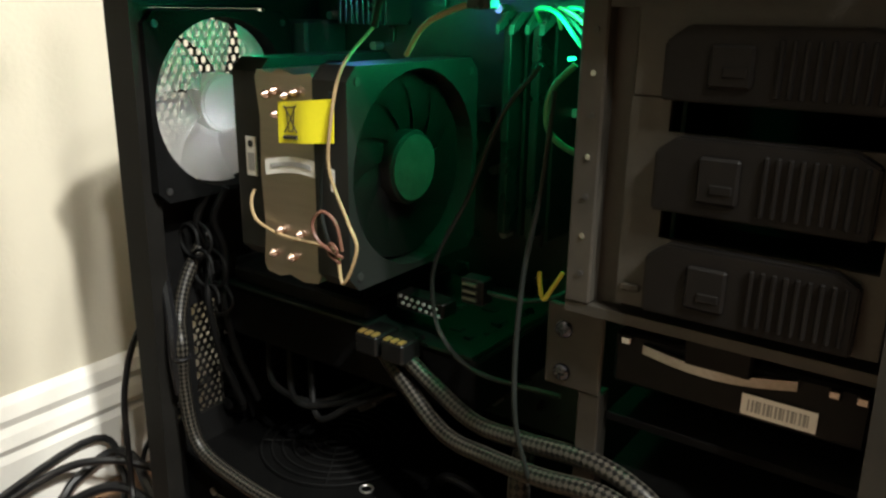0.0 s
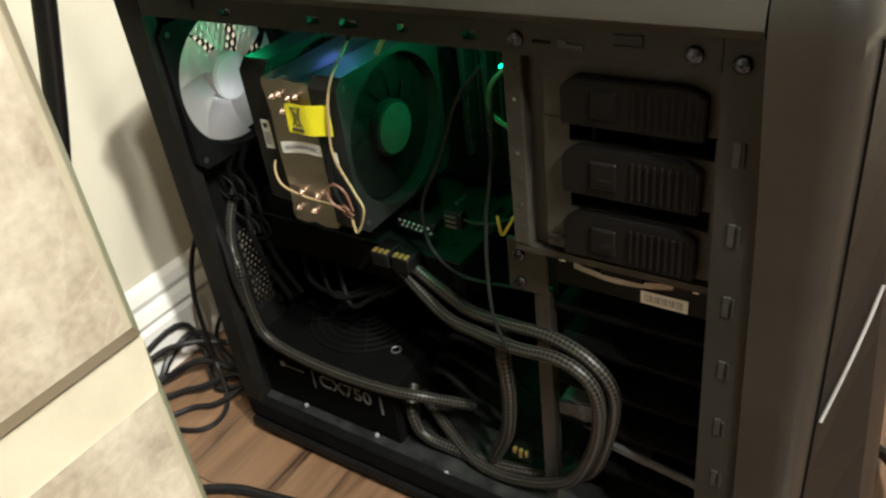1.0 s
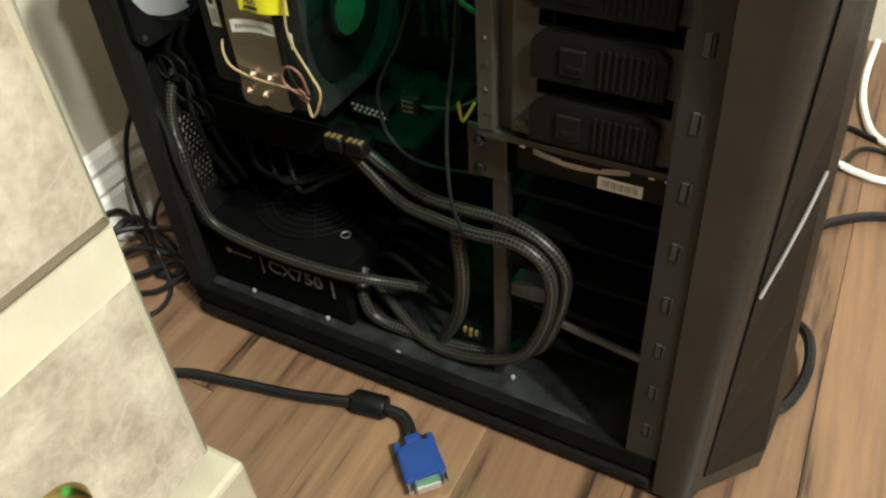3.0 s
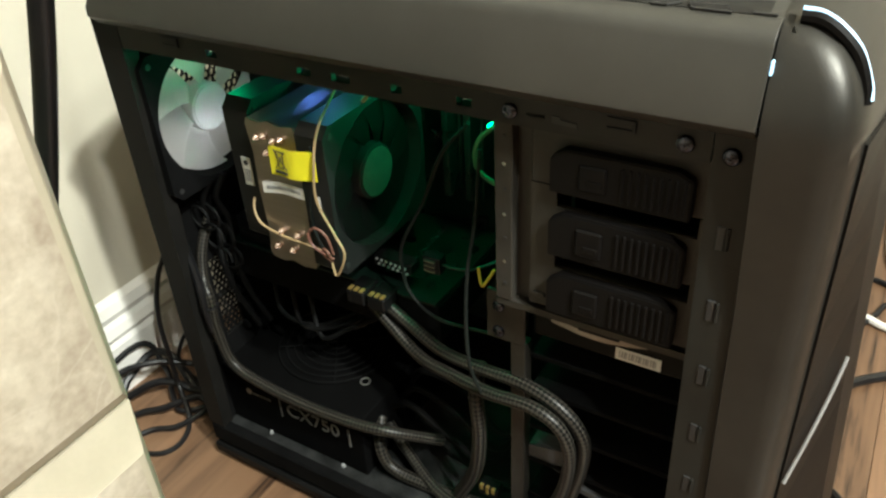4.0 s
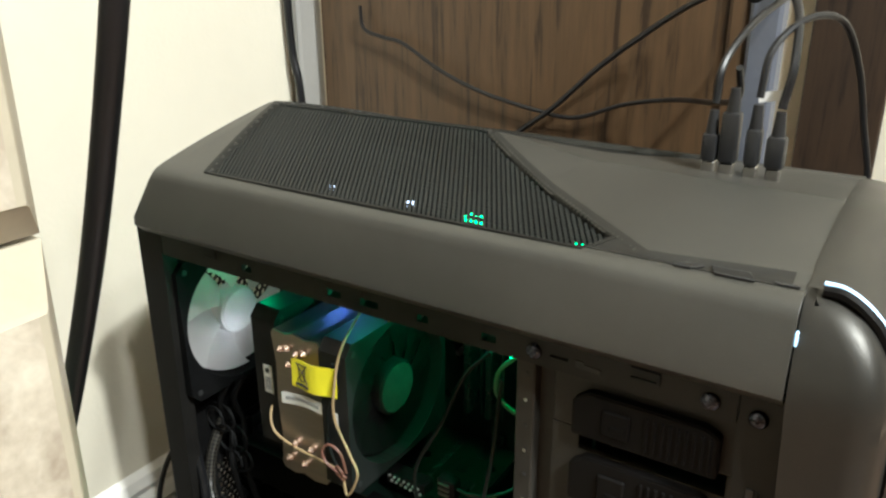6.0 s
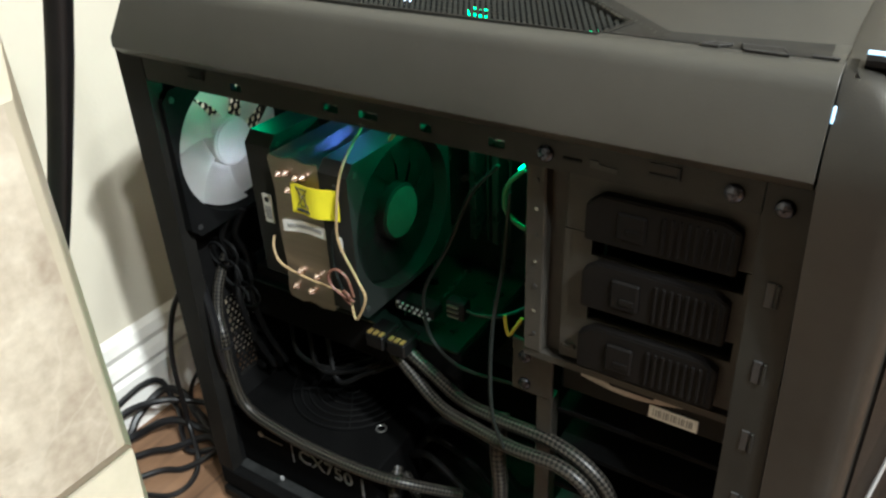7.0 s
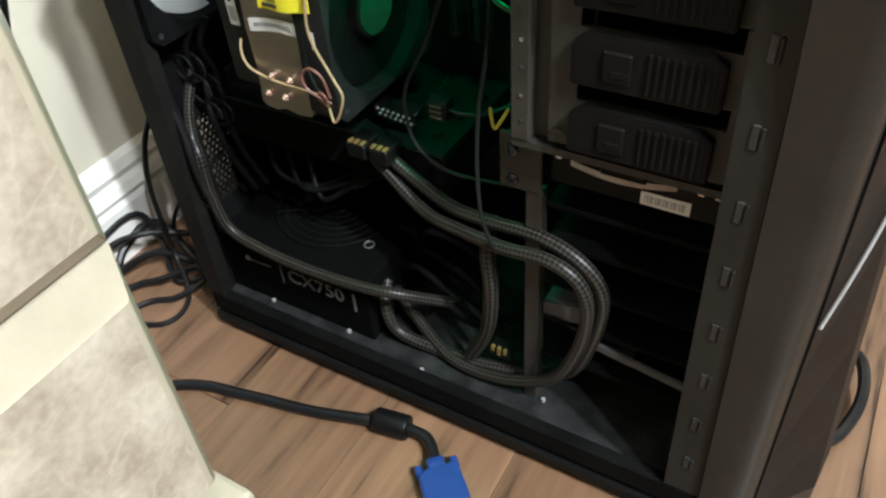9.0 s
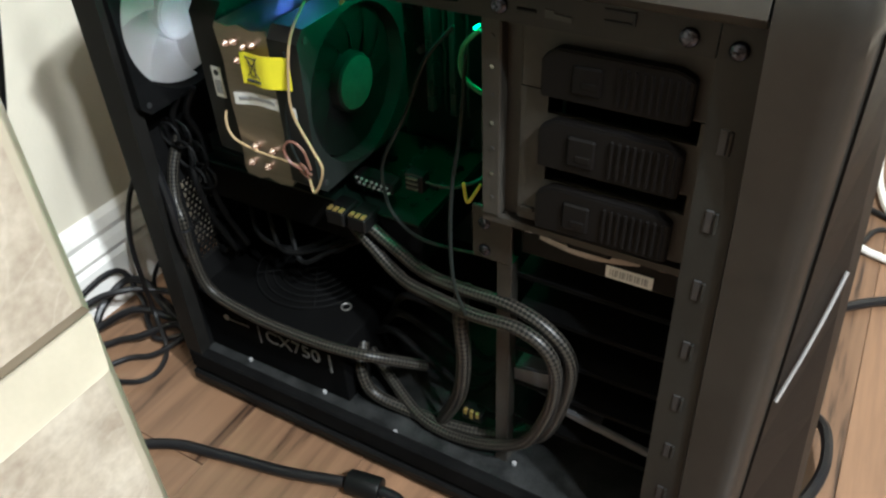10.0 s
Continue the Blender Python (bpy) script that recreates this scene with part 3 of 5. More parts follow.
q = bmesh.new()
xs = [-0.0075 + i * 0.0028 for i in range(150)]
xs = [x for x in xs if x < 0.4045] + [0.4045]
ny = 96
rows = []
for i, x in enumerate(xs):
    back = lambda z: max(x, -0.009 + 0.53 * (min(z, 0.477) - 0.442) + 0.0003 * i)
    col = []
    lower = side_outline()
    for y, z in lower:
        col.append(q.verts.new((back(z), y, z)))
    for k in range(ny + 1):
        y = 0.004 + 0.202 * k / ny
        z = top_z(max(x, 0.012), y)
        col.append(q.verts.new((back(z), y, z)))
    for y, z in reversed(lower):
        col.append(q.verts.new((back(z), 0.21 - y, z)))
    rows.append(col)
for i in range(len(rows) - 1):
    for k in range(len(rows[0]) - 1):
        vs = (rows[i][k], rows[i + 1][k], rows[i + 1][k + 1], rows[i][k + 1])
        cx = sum(v.co.x for v in vs) / 4
        cy = sum(v.co.y for v in vs) / 4
        if 9 <= k < len(rows[0]) - 10 and in_grille(cx, cy):
            continue
        q.faces.new(vs)
q.faces.new(rows[0])
bmesh.ops.recalc_face_normals(q, faces=q.faces[:])
bmesh.ops.delete(q, geom=[v for v in q.verts if not v.link_faces], context="VERTS")
cover = part("top_cover", q, GUN, tower, "matt gunmetal crowned top cover", True)
sol = cover.modifiers.new("thickness", "SOLIDIFY")
sol.thickness, sol.offset = 0.002, -1

# frame and slats of the grille
q = bmesh.new()
ring = []
for (x0, y0), (x1, y1) in zip(GR, GR[1:] + GR[:1]):
    for k in range(10):
        ring.append((x0 + (x1 - x0) * k / 10, y0 + (y1 - y0) * k / 10))
secs = []
for x, y in ring:
    dx, dy = 0.17 - x, 0.105 - y
    d = math.hypot(dx, dy)
    dx, dy = dx / d * 0.006, dy / d * 0.006
    z = top_z(x, y)
    secs.append([(x - dx * 0.5, y - dy * 0.5, z + 0.0003), (x, y, z + 0.0001), (x + dx * 0.5, y + dy * 0.5, z - 0.0026), (x + dx * 0.5, y + dy * 0.5, z - 0.006), (x - dx * 0.5, y - dy * 0.5, z - 0.003)])
loft(q, secs + [secs[0]], False)
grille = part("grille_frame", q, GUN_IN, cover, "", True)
# slats of the punched sheet lie aslant, at sixty degrees to the long side
x = 0.02
while x < 0.44:
    ys = [0.004 + 0.202 * k / 80 for k in range(81)]
    run = [y for y in ys if in_grille(x - 0.577 * (y - 0.004), y)]
    for seg in ([y for y in run if y <= 0.105], [y for y in run if y > 0.105]):
        if len(seg) > 1:
            q = bmesh.new()
            path = [(x - 0.577 * (y - 0.004), y) for y in [seg[0] + (seg[-1] - seg[0]) * j / 8 for j in range(9)]]
            loft(q, [[(u - 0.0009, v, top_z(u, v) - 0.0022), (u + 0.0009, v, top_z(u, v) - 0.0022), (u + 0.0009, v, top_z(u, v) - 0.0042), (u - 0.0009, v, top_z(u, v) - 0.0042)] for u, v in path])
            part("slat", q, GRILLE, cover)
    x += 0.0031
# fine cross bars under the slats
q = bmesh.new()
y = 0.0065
while y < 0.204:
    xr = [0.028 + 0.29 * k / 60 for k in range(61)]
    xr = [v for v in xr if in_grille(v, y)]
    if len(xr) > 1:
        loft(q, [[(v, y - 0.0004, top_z(v, y) - 0.0026), (v, y + 0.0004, top_z(v, y) - 0.0026), (v, y + 0.0004, top_z(v, y) - 0.0042), (v, y - 0.0004, top_z(v, y) - 0.0042)]
                 for v in [xr[0] + (xr[-1] - xr[0]) * j / 8 for j in range(9)]])
    y += 0.0031
part("cross_bars", q, GRILLE, cover)["kind"] = "stuff"

# the dark band that runs from the grille's edge past the buttons to the bezel
PAIRS = (((0.2025, 0.1025), (0.2075, 0.1040)), ((0.2590, 0.0625), (0.2680, 0.0610)), ((0.3160, 0.0225), (0.3250, 0.0207)), ((0.3110, 0.0130), (0.3305, 0.0165)),
         ((0.3070, 0.0046), (0.3365, 0.0125)), ((0.3400, 0.0046), (0.3460, 0.0132)), ((0.3700, 0.0046), (0.3700, 0.0156)), ((0.4042, 0.0046), (0.4042, 0.0190)))
q = bmesh.new()
grid = []
for (a0, b0), (a1, b1) in zip(PAIRS, PAIRS[1:]):
    for k in range(6):
        f = k / 6
        row = []
        for j in range(7):
            g = j / 6
            x = (a0[0] + (a1[0] - a0[0]) * f) * (1 - g) + (b0[0] + (b1[0] - b0[0]) * f) * g
            y = (a0[1] + (a1[1] - a0[1]) * f) * (1 - g) + (b0[1] + (b1[1] - b0[1]) * f) * g
            row.append(q.verts.new((x, y, top_z(x, y) + 0.0003)))
        grid.append(row)
for r0, r1 in zip(grid, grid[1:]):
    for j in range(6):
        q.faces.new((r0[j], r1[j], r1[j + 1], r0[j + 1]))
skirt = bmesh.ops.extrude_edge_only(q, edges=[e for e in q.edges if e.is_boundary])["geom"]
for v in skirt:
    if isinstance(v, bmesh.types.BMVert):
        v.co.z -= 0.0014
bmesh.ops.recalc_face_normals(q, faces=q.faces[:])
part("dark_band", q, BANDPL, cover, "darker recessed plastic band with buttons", True)
# three buttons in the low band beside the crease
for name, pts in (("power_button", ((0.3585, 0.0035), (0.3625, 0.0105), (0.3555, 0.0105), (0.3515, 0.0035))),
                  ("reset_button", ((0.3850, 0.0030), (0.3810, 0.0120), (0.3660, 0.0115), (0.3690, 0.0030))),
                  ("indicator_window", ((0.4020, 0.0050), (0.4015, 0.0085), (0.3925, 0.0085), (0.3930, 0.0050)))):
    q = bmesh.new()
    loft(q, [[(x, y, top_z(x, y) + dz) for x, y in pts] for dz in (-0.0010, 0.0011)])
    bt = part(name, q, BANDPL, cover)
    q = bmesh.new()
    ring = list(pts) + [pts[0], pts[1]]
    for (x0, y0), (x1, y1) in zip(ring[:4], ring[1:5]):
        tube(q, [(x0, y0, top_z(x0, y0) + 0.0009), (x1, y1, top_z(x1, y1) + 0.0009)], 0.0005, 6, 2)
    part("gap", q, INK, bt)

# front bezel: plan outlines lofted upwards, rounded over at the top
def bezel_plan(z):
    fx = 0.489 - 0.09 * z               # foremost line
    cx = 0.4525 - 0.019 * z             # corner of the chamfer
    x0 = 0.4062 + lean(z)
    over = inset = 0.0
    if z > 0.44:
        u = (z - 0.44) / 0.0445
        over = 0.034 * (1 - math.sqrt(max(0, 1 - u * u)))
        inset = 0.016 * (1 - math.sqrt(max(0, 1 - u * u * 0.98)))
    w = max(0, min(1, (z - 0.33) / 0.12))
    e = -0.002 - 0.0105 * w * w * (3 - 2 * w)
    y0 = e + inset + 0.24 * max(0.0, z - 0.446)
    y1 = 0.21 - y0
    o = lambda v: max(x0 + 0.001, v - over)
    near = [(x0 + 0.004, y0), (o(cx - 0.016), y0), (o(cx - 0.009), y0 + 0.001), (o(cx - 0.004), y0 + 0.005), (o(cx), 0.016 + e * 0.5 + inset), (o(fx), 0.056), (o(fx + 0.004), 0.09)]
    front = near + [(x, 0.21 - y) for x, y in reversed(near)]
    return front + [(x0, y) for x, y in reversed(front)]


q = bmesh.new()
zs = [0.008, 0.012, 0.06, 0.12, 0.18, 0.20, 0.22, 0.24, 0.27, 0.30, 0.34, 0.38, 0.42, 0.428, 0.434, 0.44] + [0.44 + 0.0445 * math.sin(math.pi / 2 * k / 9) for k in range(1, 10)]
secs = []
for z in zs:
    u = max(0.0, (z - 0.44) / 0.0445) ** 2
    secs.append([(x, y, z + u * (top_z(0.4, y) - 0.4835)) for x, y in bezel_plan(z)])
loft(q, secs, False)
q.verts.ensure_lookup_table()
m2 = len(secs[0])
for b0 in (0, len(q.verts) - m2):
    for i in range(m2 // 2 - 1):
        q.faces.new([q.verts[b0 + k] for k in (i, i + 1, m2 - 2 - i, m2 - 1 - i)])
bmesh.ops.recalc_face_normals(q, faces=q.faces[:])
bezel = part("front_bezel", q, BEZEL, tower, "matt gunmetal front bezel with rounded top corner", True)


# the dark insert over the bezel's front
q = bmesh.new()
secs = []
for z in (0.03, 0.10, 0.18, 0.26, 0.33, 0.37, 0.40, 0.425, 0.433):
    pl = bezel_plan(z)[4:7]
    pl = pl + [(x, 0.21 - y) for x, y in reversed(pl)]
    secs.append([(x + 0.0012, y - (0.0012 if y < 0.03 else -0.0012 if y > 0.18 else 0), z) for x, y in pl] + [(x - 0.002, y, z) for x, y in reversed(pl)])
loft(q, secs)
part("front_insert", q, FRONTPL, bezel, "dark plastic insert of the front")


def front_point(y, z, out=0.0022):
    a, b = 0.4525 - 0.019 * z, 0.489 - 0.09 * z
    return (a + (b - a) * (y - 0.015) / 0.041 + out, y - out, z)


part("trim_line", T([front_point(0.016, 0.222), front_point(0.029, 0.248), front_point(0.042, 0.272), front_point(0.053, 0.292)], 0.0011, 8), GREYPIPE, bezel, "thin pale trim line on the front")
part("pipe_channel", T([(0.4105, 0.0085, 0.4822), (0.418, 0.0085, 0.4818), (0.4258, 0.008, 0.4775), (0.4335, 0.007, 0.4700), (0.4390, 0.0055, 0.4585), (0.4400, 0.004, 0.452)], 0.0028, 8), BROWN_PL, bezel, "dark groove round the light pipe", True)
part("light_pipe", T([(0.4105, 0.0085, 0.4852), (0.418, 0.0085, 0.4845), (0.4265, 0.008, 0.480), (0.4345, 0.007, 0.472), (0.4405, 0.005, 0.460), (0.4420, 0.0035, 0.454)], 0.0009, 8), LEDBLUE, bezel, "glowing ice-blue curved light pipe", True)
part("light_pipe", B(0.4048, 0.4058, -0.0080, -0.0050, 0.4625, 0.4685, 0.0003), LEDBLUE, bezel, "small glowing ice-blue light slit")

# a pressed slot and a punched hole in the top rim
part("pressed_slot", B(0.2965, 0.3065, -0.0008, 0.002, 0.4222, 0.4240, 0.0006), BLACK, tower)
q = bmesh.new()
prism(q, [(0.3105, 0.4212), (0.3235, 0.4206), (0.3235, 0.4230), (0.3150, 0.4235), (0.3150, 0.4250), (0.3105, 0.4250)], "y", -0.0006, 0.002)
part("punched_hole", q, INK, tower)
# screws along the rims
def screw(bm, c, r=0.0043):
    """A domed head with a cross recess."""
    prof = [(r, 0.0), (r, 0.0009), (r * 0.92, 0.0017), (r * 0.7, 0.0024), (r * 0.4, 0.0028), (r * 0.08, 0.003)]
    loft(bm, [[(c[0] + a * math.cos(t), c[1] - h, c[2] + a * math.sin(t)) for t in [2 * math.pi * k / 20 for k in range(20)]] for a, h in prof])
    for w, h in ((r * 0.55, 0.0005), (0.0005, r * 0.55)):
        box(bm, c[0] - w, c[0] + w, c[1] - 0.0033, c[1] - 0.002, c[2] - h, c[2] + h)
    return bm


for c in ((0.288, 0.0, 0.4235), (0.375, 0.0, 0.4235), (0.3955, 0.0, 0.4212)):
    part("screw", screw(bmesh.new(), c), BLUESTEEL, tower, "blackened cross-head screw", True)
for x in (0.05, 0.345):
    cl2 = bmesh.new()
    box(cl2, x - 0.007, x + 0.007, -0.0008, 0.002, 0.4285, 0.4298)
    box(cl2, x + 0.0055, x + 0.007, -0.0012, 0.002, 0.4245, 0.4298)
    box(cl2, x - 0.007, x + 0.007, -0.0008, 0.002, 0.4238, 0.4248)
    part("clip_slot", cl2, DUSTY, tower)
# pale rivet heads: the lamp's glint on them is put into their colour
for z in (0.248, 0.217, 0.184, 0.132, 0.099, 0.062):
    part("rivet", cyl(bmesh.new(), (0.3885 + lean(z) * 0.4, 0.014, z), "y", 0.0011, 0.004, 10), GREYPIPE, tower)
for x, y in ((0.028, 0.02), (0.112, 0.02), (0.19, 0.012), (0.29, 0.03)):
    part("rivet", cyl(bmesh.new(), (x, y, 0.041), "z", 0.0018, 0.003, 12), GREYPIPE, tower)

# upper drive cage with three bay latches
cage = part("drive_cage", B(0.294, 0.388, 0.013, 0.016, 0.3785, 0.412, 0.0008), CAGE, tower, "gunmetal sheet-metal drive cage")
part("cage_strip", B(0.294, 0.388, 0.013, 0.016, 0.3385, 0.3665), CAGE, cage)
part("cage_strip", B(0.294, 0.388, 0.013, 0.016, 0.297, 0.3265), CAGE, cage)
for z0, z1 in ((0.3665, 0.3785), (0.3265, 0.3385)):
    part("cage_strip", B(0.294, 0.309, 0.013, 0.016, z0, z1), CAGE, cage)
    part("cage_strip", B(0.384, 0.388, 0.013, 0.016, z0, z1), CAGE, cage)
part("flange", B(0.272, 0.283, 0.012, 0.03, 0.293, 0.414, 0.0008), CAGE, cage)
part("flange_groove", B(0.283, 0.294, 0.020, 0.03, 0.293, 0.414), CAGE, cage)
part("cage_top", B(0.272, 0.4, 0.013, 0.17, 0.410, 0.414), CAGE, cage)
part("cage_bottom", B(0.272, 0.4, 0.013, 0.17, 0.288, 0.2925), CAGE, cage)
part("cage_side", B(0.2845, 0.287, 0.031, 0.092, 0.293, 0.41), BLACK, cage)
part("cage_side", B(0.2845, 0.287, 0.098, 0.17, 0.293, 0.41), BLACK, cage)
part("cage_rear", B(0.39, 0.4, 0.02, 0.17, 0.293, 0.41), BLACK, cage)
for i in range(7):
    part("flange_hole", cyl(bmesh.new(), (0.2785, 0.0118, 0.402 - 0.016 * i), "y", 0.0012, 0.0012, 10), STEEL if i % 2 else INK, cage)
part("embossed_rib", B(0.296, 0.304, 0.0115, 0.014, 0.303, 0.306, 0.0006), CAGE, cage)
for z0, z1 in ((0.3785, 0.4045), (0.3385, 0.3665), (0.2985, 0.3265)):
    lat = bmesh.new()
    prism(lat, [(0.307, z0), (0.38, z0), (0.38, z1 - 0.004), (0.372, z1), (0.315, z1), (0.307, z1 - 0.006)], "y", 0.0065, 0.013)
    bmesh.ops.bevel(lat, geom=lat.edges[:], offset=0.0008, segments=2, affect="EDGES")
    latch = part("bay_latch", lat, BROWN_PL, cage, "dark ribbed plastic bay latch", True)
    for k in range(9):
        x = 0.345 + 0.0038 * k
        part("rib", B(x, x + 0.0016, 0.0052, 0.0070, z0 + 0.003, z1 - 0.004, 0.0004), BROWN_PL, latch)
    part("slide_button", B(0.323, 0.338, 0.0048, 0.0070, z0 + 0.005, z1 - 0.006, 0.0012), BROWN_PL, latch)
    part("button_ridge", B(0.328, 0.336, 0.0042, 0.0050, z0 + 0.009, z0 + 0.0125, 0.0004), BROWN_PL, latch)

part("latch_tab", B(0.3185, 0.3455, 0.0300, 0.0345, 0.2700, 0.2885, 0.0010), BROWN_PL, cage)

# lower drive cage
br = part("cage_bracket", B(0.2565, 0.284, 0.028, 0.031, 0.244, 0.284, 0.0008), CAGE, tower, "gunmetal bracket with two screws")
part("cage_post", B(0.2735, 0.284, 0.029, 0.040, 0.04, 0.244, 0.0006), CAGE, tower)
for z in (0.2725, 0.2515):
    part("screw", screw(bmesh.new(), (0.2655, 0.028, z), 0.0042), BLUESTEEL, br, "blackened hex screw", True)
for z in (0.232, 0.2, 0.165, 0.13, 0.09):
    sh = bmesh.new()
    box(sh, 0.285, 0.397, 0.036, 0.15, z, z + 0.002)
    box(sh, 0.285, 0.397, 0.035, 0.036, z - 0.001, z + 0.003, 0.0004)
    part("drive_shelf", sh, MATTBLACK, tower)
for x0, x1, z, a in ((0.282, 0.310, 0.128, 0.30), (0.321, 0.350, 0.110, 0.18)):
    pl = B(x0, x1, 0.038, 0.085, z - 0.001, z + 0.001, 0.0006, m=Matrix.Translation(((x0 + x1) / 2, 0.06, z)) @ Matrix.Rotation(a, 4, "Y") @ Matrix.Translation((-(x0 + x1) / 2, -0.06, -z)))
    part("sled_tab", pl, GREYDUST, tower, "dusty grey sled tab")
q = bmesh.new()
prism(q, [(0.2845, 0.1275), (0.3145, 0.1345), (0.3135, 0.1495), (0.2845, 0.1435)], "y", 0.0365, 0.0385)
prism(q, [(0.2845, 0.1425), (0.3140, 0.1490), (0.3140, 0.1500), (0.2845, 0.1437)], "y", 0.0390, 0.075)
part("sled_plate", q, GREYDUST, tower, "dusty grey end plate of an empty sled")
part("sled_rail", B(0.31, 0.392, 0.034, 0.038, 0.112, 0.118, 0.0008, m=Matrix.Translation((0.35, 0.036, 0.115)) @ Matrix.Rotation(0.16, 4, "Y") @ Matrix.Translation((-0.35, -0.036, -0.115))), GREYDUST, tower)

# ---- inside the tower ----
def fan_thing(name, label, m, half, depth, blades, blade_mat, frame_mat, hub_r, hub_mat, twist=0.55, sweep=0.5, first=0.0, width=0.86):
    """A square case fan: its axis is local z, the visible face at z = 0, its depth towards -z."""
    e = thing(name, label, "fan")
    q = bmesh.new()
    n, R = 48, half * 0.94
    rings = []
    for z in (0.0, -depth):
        o, i = [], []
        for k in range(n):
            a = 2 * math.pi * (k + 0.5) / n
            c, s = math.cos(a), math.sin(a)
            f = min(1 / max(abs(c), abs(s)), 1.34)
            o.append(q.verts.new((half * c * f, half * s * f, z)))
            i.append(q.verts.new((R * c, R * s, z)))
        rings += [o, i]
    for k in range(n):
        j = (k + 1) % n
        q.faces.new((rings[0][k], rings[0][j], rings[1][j], rings[1][k]))
        q.faces.new((rings[2][j], rings[2][k], rings[3][k], rings[3][j]))
        q.faces.new((rings[1][k], rings[1][j], rings[3][j], rings[3][k]))
        q.faces.new((rings[0][j], rings[0][k], rings[2][k], rings[2][j]))
    bmesh.ops.recalc_face_normals(q, faces=q.faces[:])
    fr = part("frame", q, frame_mat, e)
    for sx in (-1, 1):
        for sy in (-1, 1):
            part("screw_hole", cyl(bmesh.new(), (sx * half * 0.87, sy * half * 0.87, 0.0), "z", 0.0022, 0.0012, 12), INK, fr)
    q = bmesh.new()
    cyl(q, (0, 0, -depth * 0.5), "z", hub_r, depth * 0.72, 32, None, 0.002)
    hub = part("hub", q, frame_mat if hub_mat is HUBGREY else blade_mat, e, "", True)
    part("hub_sticker", cyl(bmesh.new(), (0, 0, -depth * 0.14 + 0.0003), "z", hub_r * 0.88, 0.0006, 32), hub_mat, hub)
    for b in range(blades):
        q = bmesh.new()
        nr, nc = 6, 8
        grid = []
        for i in range(nr + 1):
            r = hub_r * 0.95 + (R * 0.965 - hub_r * 0.95) * i / nr
            w = 2 * math.pi / blades * width * (0.8 + 0.2 * i / nr)
            a0 = first + 2 * math.pi * b / blades + sweep * i / nr
            row = []
            for k in range(nc + 1):
                u = k / nc - 0.5
                a = a0 + w * u
                z = -depth * 0.5 + depth * twist * u * (1.0 - 0.25 * i / nr) + 0.0012 * math.cos(u * 3)
                row.append(q.verts.new((r * math.cos(a), r * math.sin(a), z)))
            grid.append(row)
        for i in range(nr):
            for k in range(nc):
                q.faces.new((grid[i][k], grid[i][k + 1], grid[i + 1][k + 1], grid[i + 1][k]))
        bmesh.ops.solidify(q, geom=q.faces[:], thickness=0.0012)
        part("blade", q, blade_mat, e, "", True)
    e.matrix_world = m
    return e


# exhaust fan in front of the round vent: its face looks into the tower (+x)
TOX = Matrix(((0, 0, 1, 0), (1, 0, 0, 0), (0, 1, 0, 0), (0, 0, 0, 1)))   # local x to y, local y to z, local z to x
rear_fan = fan_thing("exhaust_fan", "white-bladed black-framed exhaust fan before the honeycomb vent", Matrix.Translation((0.004, FCY, FCZ)) @ TOX,
                     0.0565, 0.023, 7, WHITE_BLADE, MATTBLACK, 0.019, WHITE_BLADE, 0.45, 0.35, 2.25, 1.04)

# tower cooler with a fan on either side
PX0, PX1, PZ0, PZ1, PY = 0.0875, 0.1305, 0.268, 0.3775, 0.012
cool = thing("cpu_cooler", "nickel-plated tower cooler with copper heat pipe tips", "cooler", (0.109, 0.15, 0.32))
q = bmesh.new()
notch = []
zz = [PZ0, PZ1]
outline = [(PX0 + 0.002, PZ0), (PX0 + 0.012, PZ0 - 0.0015), (PX0 + 0.02, PZ0 + 0.001), (PX0 + 0.03, PZ0 - 0.0015), (PX1 - 0.002, PZ0), (PX1, PZ0 + 0.004),
           (PX1 - 0.0025, PZ0 + 0.025), (PX1 - 0.001, PZ0 + 0.055), (PX1 - 0.0025, PZ1 - 0.025), (PX1, PZ1 - 0.004), (PX1 - 0.002, PZ1), (PX0 + 0.03, PZ1 - 0.0015), (PX0 + 0.02, PZ1 + 0.001),
           (PX0 + 0.012, PZ1 - 0.0015), (PX0 + 0.002, PZ1), (PX0, PZ1 - 0.004), (PX0 + 0.0025, PZ1 - 0.025), (PX0 + 0.001, PZ0 + 0.055), (PX0 + 0.0025, PZ0 + 0.025), (PX0, PZ0 + 0.004)]
prism(q, outline, "y", PY, PY + 0.0012)
plate = part("top_plate", q, NICKEL, cool, "nickel-plated top fin")
q = bmesh.new()
prism(q, outline, "y", 0.0, 0.0005)
fin = part("fin", q, FIN, cool)
fin.matrix_world = Matrix.Translation((0, PY + 0.0035, 0))
for i in range(1, 44):
    share(fin, Matrix.Translation((0, PY + 0.0035 + 0.0025 * i, 0)), cool)
for j, z in enumerate((PZ0 + 0.012, PZ0 + 0.024, PZ1 - 0.024, PZ1 - 0.012)):
    for k, x in enumerate((PX0 + 0.010, PX0 + 0.0165, PX0 + 0.024, PX0 + 0.031)):
        if (j in (0, 3)) == (k in (0, 2)) or j == 3:
            q = bmesh.new()
            cyl(q, (x, PY - 0.0005, z + 0.002 * (k % 2)), "y", 0.0025, 0.004, 16)
            cyl(q, (x, PY - 0.0038, z + 0.002 * (k % 2)), "y", 0.0025, 0.0026, 16, 0.0008)
            part("pipe_tip", q, COPPER, cool, "polished copper heat pipe tip", True)
